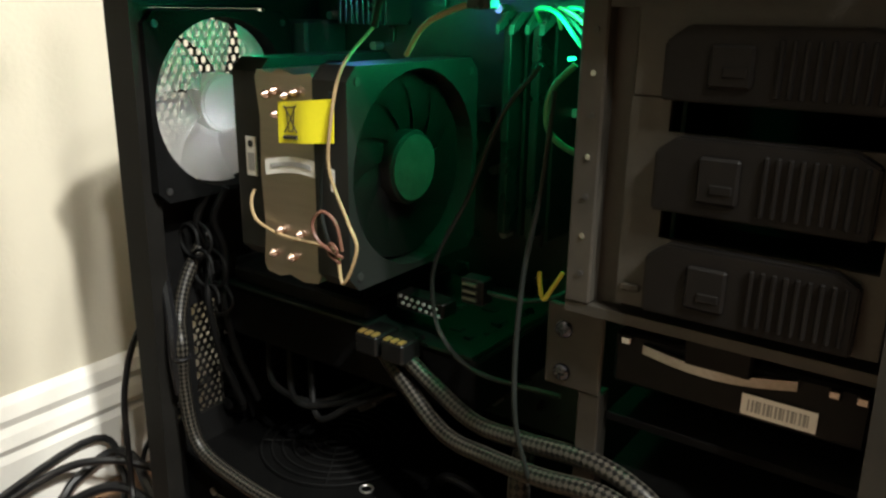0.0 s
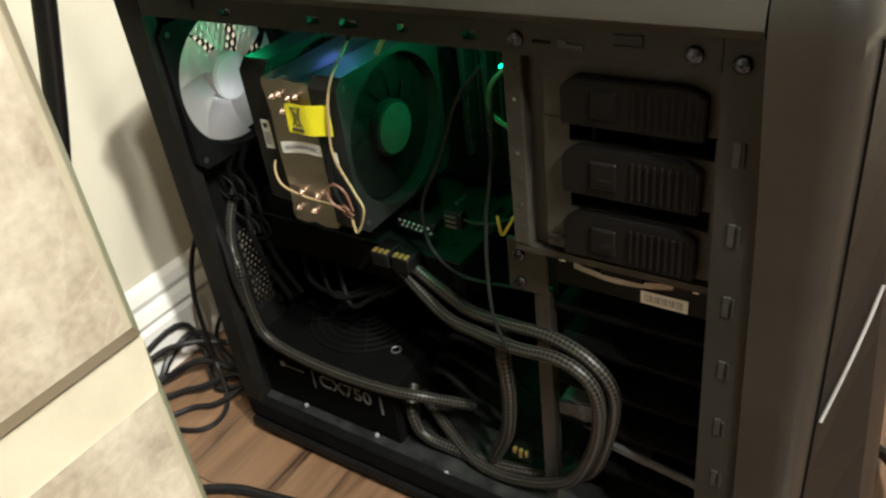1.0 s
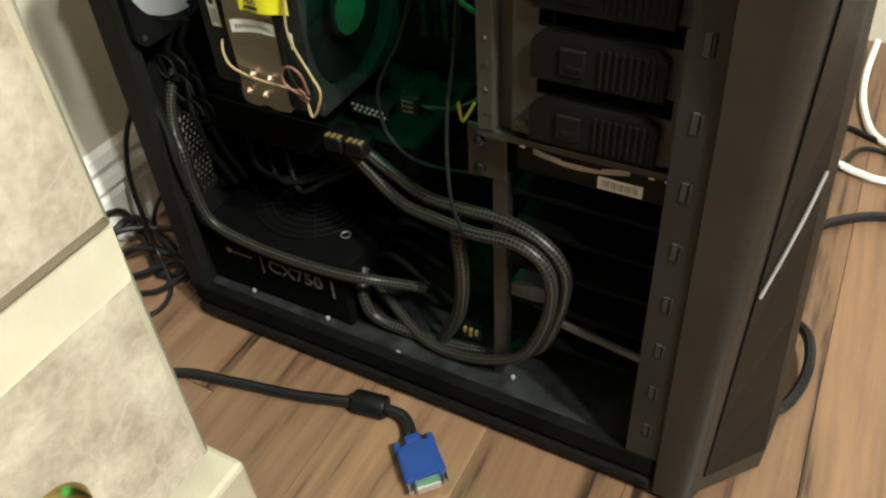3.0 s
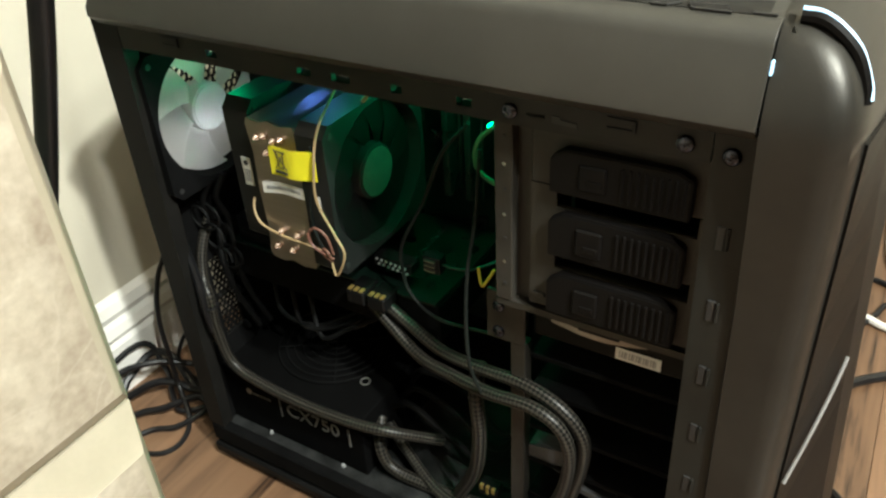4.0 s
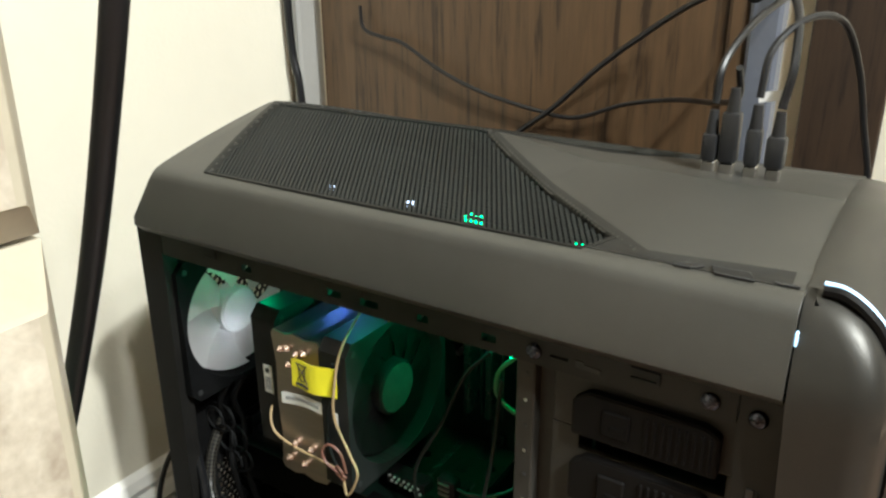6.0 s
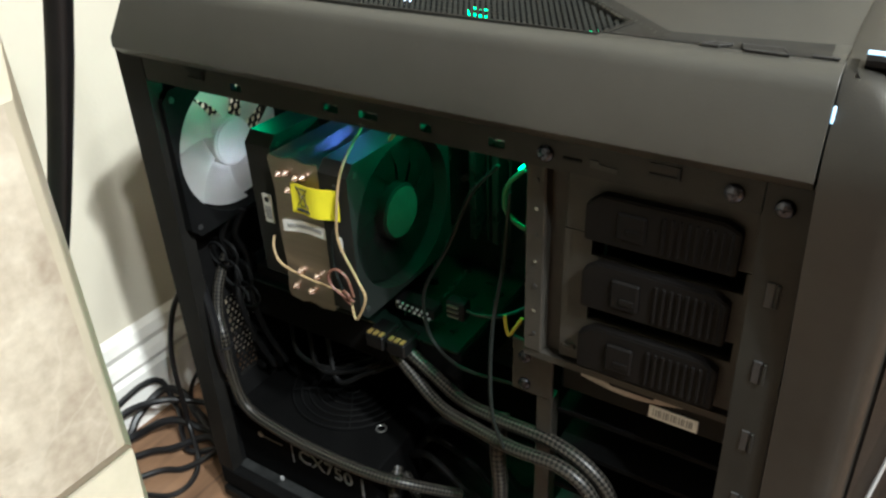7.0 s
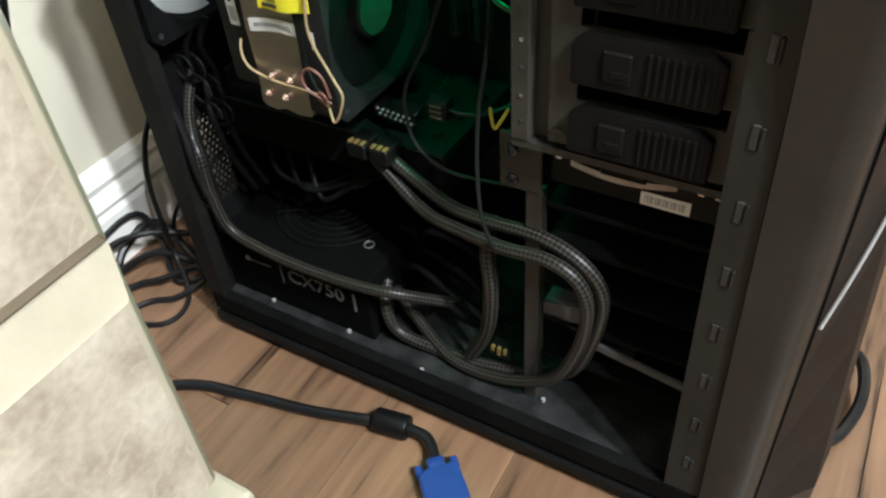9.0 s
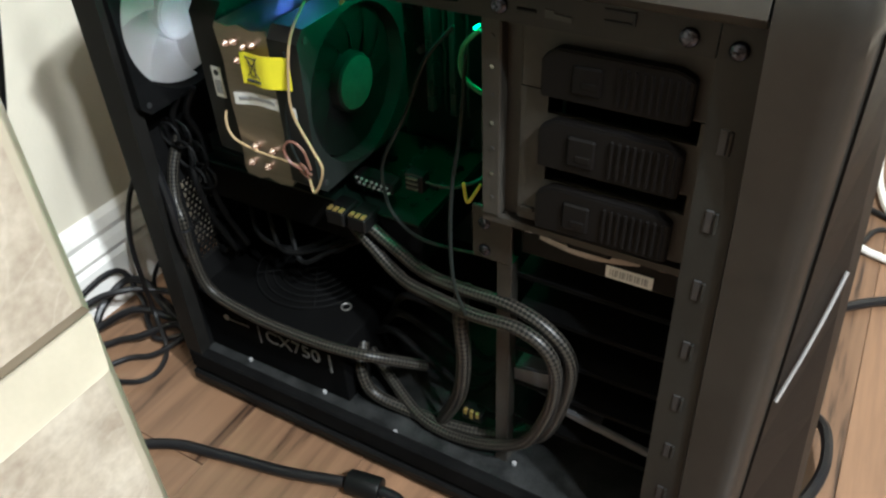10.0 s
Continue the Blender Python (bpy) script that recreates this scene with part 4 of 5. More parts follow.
for x in (0.097, 0.104, 0.114, 0.121):
    part("heat_pipe", T([(x, 0.02, PZ1 - 0.02), (x, 0.125, PZ1 - 0.02), (x, 0.145, PZ1 - 0.03), (x, 0.150, 0.33)], 0.003, 8), COPPER, cool)
part("base", B(0.092, 0.127, 0.143, 0.155, 0.303, 0.343, 0.001), STEEL, cool)

FZ = 0.3255
front_fan = fan_thing("cooler_fan", "black cooling fan clipped to the cooler, facing the drive bays", Matrix.Translation((0.1545, 0.0655, FZ)) @ TOX,
                      0.0565, 0.0225, 11, FANBLACK, FANBLACK, 0.0205, HUBGREY, 0.12, 0.45, 0.3, 1.30)
back_fan = fan_thing("cooler_fan", "black cooling fan on the cooler's rear face with white spec label", Matrix.Translation((0.0805, 0.0785, FZ)) @ TOX,
                     0.0565, 0.0225, 9, FANBLACK, FANBLACK, 0.0205, HUBGREY, 0.5, 0.45, 0.6, 0.9)
lab = part("spec_label", B(0.0665, 0.0745, 0.0212, 0.0219, 0.3175, 0.3395), WHITE, back_fan, "small white label with dark print")
part("print_mark", cyl(bmesh.new(), (0.0705, 0.0210, 0.3355), "y", 0.002, 0.0004, 14), INK, lab)
for i in range(4):
    part("print_line", B(0.0680 + 0.0014 * i, 0.0687 + 0.0014 * i, 0.0208, 0.0213, 0.3205, 0.3305), GREYINK, lab)

# the yellow label flag on the fan lead, and the white arched sticker on the plate
ys = thing("yellow_label", "yellow recycling label flag stuck to the fan lead", "label", (0.128, 0.006, 0.355))
q = bmesh.new()
secs = []
for k in range(9):
    u = k / 8
    x = 0.108 + 0.041 * u
    z = 0.3625 + 0.0045 * u
    y = 0.0085 - 0.0035 * math.sin(u * 2.2) + 0.0008 * math.sin(u * 9)
    secs.append([(x, y, z), (x, y + 0.0004, z), (x - 0.001, y + 0.0006, z - 0.0212), (x - 0.001, y + 0.0002, z - 0.0212)])
loft(q, secs)
part("flag", q, YELLOW, ys, "", True)
def flag_point(x, z):
    """A point just before the flag's face; x and z as if it hung straight."""
    u = (x - 0.108) / 0.041
    return (x, 0.0085 - 0.0035 * math.sin(u * 2.2) + 0.0008 * math.sin(u * 9) - 0.00015, z + 0.0045 * u)


def flag_line(a, b, r=0.00035):
    pts = [flag_point(a[0] + (b[0] - a[0]) * k / 5, a[1] + (b[1] - a[1]) * k / 5) for k in range(6)]
    part("print_line", T(pts, r, 6, 1), INK, ys)


for a, b in (((0.1140, 0.3595), (0.1225, 0.3595)), ((0.1145, 0.3590), (0.1160, 0.3475)), ((0.1220, 0.3590), (0.1205, 0.3475)), ((0.1160, 0.3475), (0.1205, 0.3475)),
             ((0.1125, 0.3605), (0.1240, 0.3470)), ((0.1240, 0.3605), (0.1125, 0.3470))):
    flag_line(a, b)
flag_line((0.1120, 0.3445), (0.1245, 0.3445), 0.0011)
q = bmesh.new()
secs = []
for k in range(11):
    u = k / 10
    x = 0.0935 + 0.052 * u
    z = 0.331 + 0.0035 * math.sin(u * math.pi) + 0.001 * u
    y = 0.0112 - 0.002 * u * u
    secs.append([(x, y - 0.0004, z), (x, y, z), (x, y, z - 0.0085 - 0.003 * (u > 0.85)), (x, y - 0.0004, z - 0.0085 - 0.003 * (u > 0.85))])
loft(q, secs)
ws = tagged(part("white_sticker", q, WHITE), "white arched paper sticker with fine print on the cooler", "sticker")
for k in range(14):
    x = 0.098 + 0.0022 * k
    u = (x - 0.0935) / 0.047
    z = 0.3275 + 0.0035 * math.sin(u * math.pi) + 0.001 * u
    part("print_bar", B(x, x + 0.0014, 0.0104 - 0.002 * u * u, 0.0109 - 0.002 * u * u, z - 0.0016, z + 0.0008), GREYINK, ws)


def cable(name, label, pts, r, material, n=8, per=8, category="cable"):
    return tagged(part(name, T(pts, r, n, per), material, None, "", True), label, category)


# fan leads
cable("fan_cable", "cream and brown fan lead looped over the cooler", [(0.150, 0.035, 0.400), (0.151, 0.010, 0.381), (0.1485, 0.004, 0.355), (0.147, 0.004, 0.332), (0.158, 0.004, 0.309), (0.1645, 0.003, 0.296), (0.155, 0.003, 0.2765),
      (0.151, 0.004, 0.291)], 0.0009, CREAMWIRE)
cable("fan_cable", "cream fan lead running across the cooler's foot", [(0.151, 0.004, 0.292), (0.138, 0.005, 0.293), (0.107, 0.008, 0.292), (0.090, 0.008, 0.296), (0.0835, 0.009, 0.301), (0.0795, 0.012, 0.307), (0.0765, 0.017, 0.311)], 0.0009, CREAMWIRE)
cable("fan_cable", "brown fan lead twisted in a loop", [(0.154, 0.004, 0.293), (0.151, 0.003, 0.307), (0.143, 0.002, 0.312), (0.136, 0.002, 0.305), (0.140, 0.002, 0.296), (0.155, 0.003, 0.290)], 0.0009, BROWNWIRE)
cable("fan_cable", "grey-green fan lead beside the cream one", [(0.146, 0.007, 0.37), (0.143, 0.008, 0.346), (0.136, 0.009, 0.326), (0.139, 0.007, 0.302), (0.149, 0.005, 0.289)], 0.0012, GREYWIRE)
cable("fan_cable", "brown fan lead knotted at the cooler's corner", [(0.150, 0.004, 0.288), (0.152, 0.002, 0.294), (0.147, 0.003, 0.296), (0.145, 0.004, 0.290), (0.153, 0.003, 0.287)], 0.0009, BROWNWIRE)

# motherboard
mb = thing("motherboard", "dark circuit board crowded with chips, slots and connectors", "motherboard", (0.1, 0.17, 0.27))
part("board", B(-0.016, 0.222, 0.1665, 0.1685, 0.128, 0.418), PCB, mb)
rnd = random.Random(5)
for i in range(4):
    x = 0.168 + 0.0095 * i
    q = bmesh.new()
    box(q, x, x + 0.0022, 0.135, 0.1665, 0.275, 0.405, 0.0004)
    part("memory_slot", q, PLASTIC, mb)
    if i % 2 == 0:
        part("memory_module", B(x - 0.001, x + 0.0045, 0.128, 0.1655, 0.277, 0.403, 0.0008), CHIP, mb, "black memory module")
part("chipset_cooler", B(0.128, 0.168, 0.150, 0.1665, 0.162, 0.2, 0.002), CHIP, mb)
for i in range(5):
    z = 0.235 - 0.021 * i
    part("expansion_slot", B(0.01, 0.095, 0.157, 0.1665, z - 0.004, z + 0.004, 0.0008), PLASTIC, mb)
for i in range(9):
    part("vrm_fin", B(0.028 + 0.005 * i, 0.0305 + 0.005 * i, 0.140, 0.1665, 0.398, 0.416, 0.0004), CHIP, mb)
part("port_block", B(-0.02, 0.012, 0.125, 0.1665, 0.26, 0.40, 0.002), DUSTY, mb)
for i in range(60):
    x, z = rnd.uniform(-0.01, 0.215), rnd.uniform(0.135, 0.41)
    if rnd.random() < 0.35:
        part("capacitor", cyl(bmesh.new(), (x, 0.162, z), "y", 0.0028, 0.009, 12), SILVERCAP, mb)
    else:
        w, h, d = rnd.uniform(0.003, 0.010), rnd.uniform(0.003, 0.012), rnd.uniform(0.002, 0.006)
        part("chip", B(x, x + w, 0.1665 - d, 0.1665, z, z + h, 0.0004), CHIP, mb)
for i in range(7):
    for j in range(2):
        part("pin", B(0.1424 + 0.0042 * i + 0.0018 * j, 0.1440 + 0.0042 * i + 0.0018 * j, 0.0625, 0.0640, 0.2487 - 0.004 * j - 0.0004 * i, 0.2502 - 0.004 * j - 0.0004 * i), GREYINK, mb)
part("pin_header", B(0.139, 0.173, 0.0645, 0.078, 0.241, 0.2505, 0.001), PLASTIC, mb, "black socket with a row of pale pins")

# graphics card
gc = thing("graphics_card", "black graphics card with two power plugs", "graphics card", (0.07, 0.1, 0.22))
part("shroud", B(-0.012, 0.200, 0.058, 0.160, 0.190, 0.226, 0.003, 2), MATTBLACK, gc)
part("board", B(-0.012, 0.198, 0.056, 0.164, 0.2265, 0.2282), PCB, gc)
part("bracket", B(-0.0160, -0.0140, 0.06, 0.165, 0.185, 0.238), DULLSTEEL, gc)
for i in range(9):
    part("solder_row", B(0.1520 - 0.0004 * i, 0.1545 - 0.0002 * i, 0.094 + 0.0068 * i, 0.0985 + 0.0068 * i, 0.2282, 0.2298 + 0.0008 * (i % 3), 0.0003), LATCH, gc)
for i, (x, y, w, d) in enumerate(((0.166, 0.080, 0.008, 0.006), (0.180, 0.074, 0.005, 0.005), (0.182, 0.100, 0.007, 0.010), (0.164, 0.118, 0.010, 0.008), (0.188, 0.124, 0.004, 0.012), (0.172, 0.142, 0.008, 0.005), (0.186, 0.086, 0.003, 0.003))):
    part("chip", B(x, x + w, y, y + d, 0.2282, 0.2298 + 0.0006 * (i % 3), 0.0003), CHIP, gc)
part("heatsink", B(0.0, 0.12, 0.06, 0.15, 0.2285, 0.24, 0.002), BLACK, gc)
for i, x in enumerate((0.128, 0.147)):
    pw = part("power_plug", B(x, x + 0.016, 0.040, 0.062, 0.2185, 0.231, 0.0012), PLASTIC, gc)
    for k in range(3):
        part("contact", B(x + 0.0015 + 0.005 * k, x + 0.0045 + 0.005 * k, 0.041, 0.046, 0.2308, 0.2318), GOLD, pw)

# a small plug with three bright contacts, hanging over the card on its lead
hp = thing("header_plug", "small black plug with three bright contacts on its lead", "plug", (0.2, 0.055, 0.262))
part("shell", B(0.1935, 0.2075, 0.0505, 0.0605, 0.2615, 0.2755, 0.0008), PLASTIC, hp)
for i in range(3):
    part("contact", B(0.1955, 0.2040, 0.0490, 0.0510, 0.2640 + 0.0040 * i, 0.2655 + 0.0040 * i), DULLSTEEL, hp)
part("lead", T([(0.207, 0.0555, 0.2685), (0.217, 0.056, 0.2680), (0.230, 0.066, 0.266), (0.243, 0.085, 0.272), (0.250, 0.12, 0.30)], 0.0013, 8), GREYPLUG, hp, "", True)

# power supply
ps = thing("power_supply", "black power supply with printed model number on its side", "power supply", (0.06, 0.09, 0.04))
# casing and fan opening in the same shade-darkened black
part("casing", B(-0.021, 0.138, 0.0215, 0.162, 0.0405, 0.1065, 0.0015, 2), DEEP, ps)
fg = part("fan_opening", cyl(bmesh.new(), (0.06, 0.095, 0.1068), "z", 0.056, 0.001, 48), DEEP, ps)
for i in range(7):
    r = 0.010 + 0.0075 * i
    part("grille_ring", T([(0.06 + r * math.cos(a), 0.095 + r * math.sin(a), 0.1085) for a in [2 * math.pi * k / 20 for k in range(21)]], 0.0008, 6, 2), DULLRUBBER, fg)
for a in (0.6, 2.2, 3.75, 5.3):
    part("grille_spoke", T([(0.06, 0.095, 0.1082), (0.06 + 0.056 * math.cos(a), 0.095 + 0.056 * math.sin(a), 0.1082)], 0.0008, 6, 2), DULLRUBBER, fg)
part("ring_seal", T([(0.1135 + 0.0042 * math.cos(a), 0.064 + 0.0042 * math.sin(a), 0.1072) for a in [2 * math.pi * k / 16 for k in range(17)]], 0.0007, 6, 2), SILVERCAP, ps, "small pale ring")
tm = text_mesh("CX750", 0.0205)
tob = part("model_number", tm, PRINT, None)
tob.matrix_world = pose(0.0540, 0.0208, 0.0770, 90, 0, 0)
place(tob, ps)
part("side_bar", B(0.0465, 0.0475, 0.0206, 0.0214, 0.071, 0.092), PRINT, ps)
part("side_bar", B(0.1225, 0.1245, 0.0206, 0.0214, 0.071, 0.092), PRINT, ps)
part("side_bar", B(0.012, 0.036, 0.0206, 0.0214, 0.0845, 0.0862), PRINT, ps)
part("side_emblem", cyl(bmesh.new(), (0.0105, 0.0208, 0.0865), "y", 0.003, 0.001, 16), SILVERCAP, ps)

# hard drive on its sled
hd = thing("hard_drive", "hard drive in black sled with bent metal handle", "hard drive", (0.335, 0.08, 0.25))
part("sled", B(0.286, 0.388, 0.037, 0.15, 0.250, 0.2745, 0.0015), BLACK, hd)
part("drive_lid", B(0.29, 0.384, 0.045, 0.148, 0.2747, 0.277, 0.001), DULLSTEEL, hd, "worn steel drive cover")
q = bmesh.new()
loft(q, [[(x, 0.0335 - 0.002 * math.sin(math.pi * u), z), (x, 0.036, z), (x, 0.036, z - 0.0042), (x, 0.0335 - 0.002 * math.sin(math.pi * u), z - 0.0042)]
         for u, x, z in [(k / 12, 0.300 + 0.062 * k / 12, 0.2722 + 0.0015 * k / 12 - 0.003 * math.sin(math.pi * k / 12)) for k in range(13)]])
part("handle", q, DULLSTEEL, hd, "bent bright metal handle", True)
for x in (0.292, 0.375, 0.3845):
    part("pin", B(x - 0.0022, x + 0.0022, 0.0335, 0.037, 0.2700, 0.2738, 0.0006), STEEL, hd)
dl = part("label", B(0.342, 0.3705, 0.0362, 0.0368, 0.2525, 0.2615), WHITE, hd, "white barcode label")
for k in range(16):
    part("print_bar", B(0.3445 + 0.0015 * k, 0.3445 + 0.0015 * k + 0.0005 + 0.0003 * (k % 3), 0.0358, 0.0362, 0.2545, 0.2595), GREYINK, dl)

# cables inside
cable("sleeved_cable", "thick braided black power cable in a wide loop", [(0.148, 0.052, 0.224), (0.177, 0.050, 0.208), (0.210, 0.043, 0.199), (0.246, 0.034, 0.205), (0.285, 0.028, 0.211), (0.314, 0.025, 0.203), (0.3295, 0.025, 0.182),
      (0.328, 0.026, 0.145), (0.313, 0.030, 0.092), (0.283, 0.045, 0.052)], 0.0047, SLEEVE, 12)
cable("sleeved_cable", "thick braided black power cable in a wide loop", [(0.132, 0.054, 0.222), (0.157, 0.050, 0.203), (0.191, 0.042, 0.186), (0.224, 0.033, 0.189), (0.261, 0.022, 0.197), (0.295, 0.018, 0.203), (0.316, 0.017, 0.193),
      (0.3235, 0.017, 0.168), (0.317, 0.019, 0.124), (0.297, 0.022, 0.080), (0.253, 0.026, 0.052), (0.207, 0.03, 0.048), (0.16, 0.05, 0.06), (0.138, 0.06, 0.07)], 0.0047, SLEEVE, 12)
cable("sleeved_cable", "braided black cable drooping in front of power supply", [(-0.013, 0.05, 0.262), (-0.012, 0.03, 0.235), (-0.006, 0.018, 0.212), (0.004, 0.011, 0.198), (0.004, 0.010, 0.167), (0.014, 0.010, 0.130), (0.052, 0.011, 0.117), (0.098, 0.012, 0.1135),
      (0.141, 0.014, 0.1145), (0.170, 0.022, 0.112), (0.2, 0.05, 0.09)], 0.0046, SLEEVE, 12)
cable("sleeved_cable", "short braided cable hanging beside the drive cage", [(0.240, 0.045, 0.200), (0.244, 0.032, 0.180), (0.247, 0.030, 0.141), (0.241, 0.032, 0.096), (0.224, 0.035, 0.055)], 0.0058, SLEEVE, 12)
cable("sleeved_cable", "braided cable looping over the tower's floor", [(0.138, 0.05, 0.088), (0.146, 0.033, 0.075), (0.158, 0.030, 0.055), (0.188, 0.033, 0.047), (0.235, 0.036, 0.0475), (0.276, 0.045, 0.052), (0.30, 0.07, 0.06)], 0.0052, SLEEVE, 12)
for k in range(3):
    o = 0.011 * k
    cable("supply_cable", "bundled black power lead behind the cables", [(0.139, 0.07 + o, 0.085), (0.165, 0.06 + o, 0.105 + o), (0.2, 0.06 + o * 1.5, 0.085 + o), (0.235, 0.07 + o, 0.06 + o * 0.7), (0.262, 0.09 + o, 0.1)], 0.0032, DULLRUBBER)
cable("thin_cable", "thin dark lead hanging past the circuit board", [(0.235, 0.05, 0.385), (0.215, 0.05, 0.36), (0.198, 0.05, 0.32), (0.180, 0.048, 0.284), (0.179, 0.046, 0.262), (0.187, 0.044, 0.242), (0.210, 0.044, 0.228), (0.255, 0.05, 0.226)], 0.0013, GREYWIRE)
cable("thin_cable", "thin dark lead hanging beside the drive cage", [(0.248, 0.04, 0.375), (0.250, 0.028, 0.333), (0.247, 0.022, 0.299), (0.2465, 0.018, 0.261), (0.2505, 0.014, 0.226), (0.256, 0.02, 0.194)], 0.0013, GREYWIRE)
cable("thin_cable", "green-lit lead curling from the front fan", [(0.252, 0.05, 0.386), (0.243, 0.048, 0.376), (0.240, 0.048, 0.364), (0.243, 0.049, 0.354), (0.256, 0.05, 0.347), (0.27, 0.06, 0.345)], 0.0016, GREENWIRE)
cable("thin_cable", "yellow lead bent in a sharp fold", [(0.2492, 0.032, 0.295), (0.251, 0.030, 0.289), (0.2535, 0.029, 0.2835), (0.257, 0.030, 0.289), (0.261, 0.032, 0.297)], 0.0011, YELWIRE, 8, 4)
cable("thin_cable", "green-lit lead running up to the roof", [(0.150, 0.035, 0.400), (0.160, 0.03, 0.414), (0.175, 0.035, 0.424), (0.19, 0.05, 0.432)], 0.002, GREYWIRE)
cable("thin_cable", "cream lead running along the roof", [(0.158, 0.05, 0.386), (0.175, 0.045, 0.402), (0.20, 0.05, 0.412), (0.225, 0.06, 0.418)], 0.0015, CREAMWIRE)
for k in range(6):
    o = 0.0042 * k
    cable("board_power_cable", "stiff lead of the circuit board's power plug", [(0.226, 0.150, 0.30 + o), (0.238, 0.128 - o * 0.5, 0.312 + o), (0.247, 0.105 - o * 0.7, 0.335 + o * 1.5), (0.256, 0.09, 0.36 + o * 1.8), (0.270, 0.088, 0.375 + o * 1.6)], 0.0017, GREYWIRE)
plug24 = tagged(part("board_plug", B(0.214, 0.2265, 0.142, 0.166, 0.292, 0.336, 0.0012), PLASTIC), "black board power plug at the circuit board's edge", "plug")
# latches at the upper ends of the memory slots, and loose ends above them
for i in range(4):
    x = 0.168 + 0.0095 * i
    q = bmesh.new()
    prism(q, [(0.118, 0.3955), (0.1185, 0.4005), (0.128, 0.4075), (0.150, 0.4075), (0.150, 0.4035), (0.131, 0.4025)], "x", x - 0.0002 - 0.0006 * (i % 2), x + 0.0024)
    part("slot_latch", q, LATCH, mb, "pale plastic memory latch")
for i in range(8):
    part("jumper_pin", B(0.196 + 0.0028 * i, 0.1973 + 0.0028 * i, 0.142, 0.1665, 0.4065 - 0.004 * (i % 2), 0.4085, 0.0003), SILVERCAP, mb)
for k in range(5):
    a, o = rnd.uniform(0, 1), 0.006 * k
    cable("front_panel_lead", "thin lead crossing above the memory slots", [(0.188 + o, 0.135, 0.398 + 0.004 * a), (0.198 + o, 0.115 - 0.01 * a, 0.409), (0.215 + o, 0.10, 0.402 + 0.01 * a), (0.236 + o * 0.6, 0.085, 0.40 - 0.012 * a), (0.258, 0.075 + o, 0.385 - 0.02 * a)], 0.0012, (GREENWIRE, GREYWIRE, CREAMWIRE)[k % 3])
fan_plug = tagged(part("fan_plug", B(0.196, 0.209, 0.046, 0.055, 0.4085, 0.4145, 0.0008), LATCH), "pale fan plug on the end of a lead", "plug")
loose = thing("drive_power_plug", "black drive power plug with gold contacts lying loose", "plug", (0.248, 0.04, 0.0555))
part("shell", B(0.240, 0.258, 0.036, 0.048, 0.0625, 0.0735, 0.0012), PLASTIC, loose)
for k in range(3):
    part("contact", B(0.2425 + 0.0052 * k, 0.2450 + 0.0052 * k, 0.0352, 0.038, 0.0700 - 0.003 * (k % 2), 0.0750), GOLD, loose, "gold contact")
part("lead", T([(0.249, 0.044, 0.068), (0.262, 0.052, 0.060), (0.275, 0.06, 0.052), (0.29, 0.075, 0.05)], 0.0025, 8), RUBBER, loose)
# coiled leads by the expansion slots
for cx, cy, cz, r in ((-0.006, 0.030, 0.262, 0.010), (0.0, 0.034, 0.243, 0.0115), (0.004, 0.036, 0.222, 0.009)):
    cable("coiled_lead", "thin black lead coiled beside the expansion slots", [(cx + (r + 0.0006 * k) * math.cos(k * 0.7), cy + 0.0007 * k, cz + 1.15 * r * math.sin(k * 0.7)) for k in range(13)], 0.0012, DULLRUBBER, 8, 4)
tie = tagged(part("cable_tie", T([(0.004 + 0.0058 * math.cos(a), 0.010 + 0.0058 * math.sin(a), 0.191) for a in [2 * math.pi * k / 14 for k in range(15)]], 0.0011, 6, 2), RUBBER), "black tie round the braided cable", "cable tie")
cable("rear_lead", "smooth black lead running down to the tie", [(-0.012, 0.016, 0.30), (-0.0135, 0.013, 0.275), (-0.010, 0.012, 0.245), (-0.002, 0.009, 0.218), (0.002, 0.006, 0.192), (0.002, 0.008, 0.165)], 0.0036, RUBBER)
for k in range(3):
    cable("card_lead", "dark lead sagging below the graphics card", [(0.02 + 0.02 * k, 0.07, 0.186), (0.04 + 0.02 * k, 0.055, 0.165 - 0.006 * k), (0.075 + 0.016 * k, 0.06, 0.160 + 0.004 * k), (0.11 + 0.01 * k, 0.075, 0.178)], 0.0022, DULLRUBBER)
# bundle along the rear edge
for k, (dy, dx) in enumerate(((0.014, 0.0), (0.024, 0.004))):
    cable("rear_cable", "black lead bundled down the rear edge", [(0.002 + dx, 0.03 + dy, 0.296), (-0.006 + dx, 0.024 + dy, 0.275), (-0.004 + dx, 0.03 + dy, 0.25), (0.002 + dx, 0.022 + dy, 0.22), (0.0 + dx, 0.03 + dy, 0.18), (0.008 + dx, 0.04 + dy, 0.14)], 0.0026, DULLRUBBER)
plug = tagged(part("loose_plug", B(0.098, 0.116, 0.07, 0.082, 0.160, 0.170, 0.0015, m=Matrix.Translation((0.107, 0.07, 0.165)) @ Matrix.Rotation(-0.6, 4, "Y") @ Matrix.Translation((-0.107, -0.07, -0.165))), CHIP), "loose dark cable plug hanging under the card", "plug")

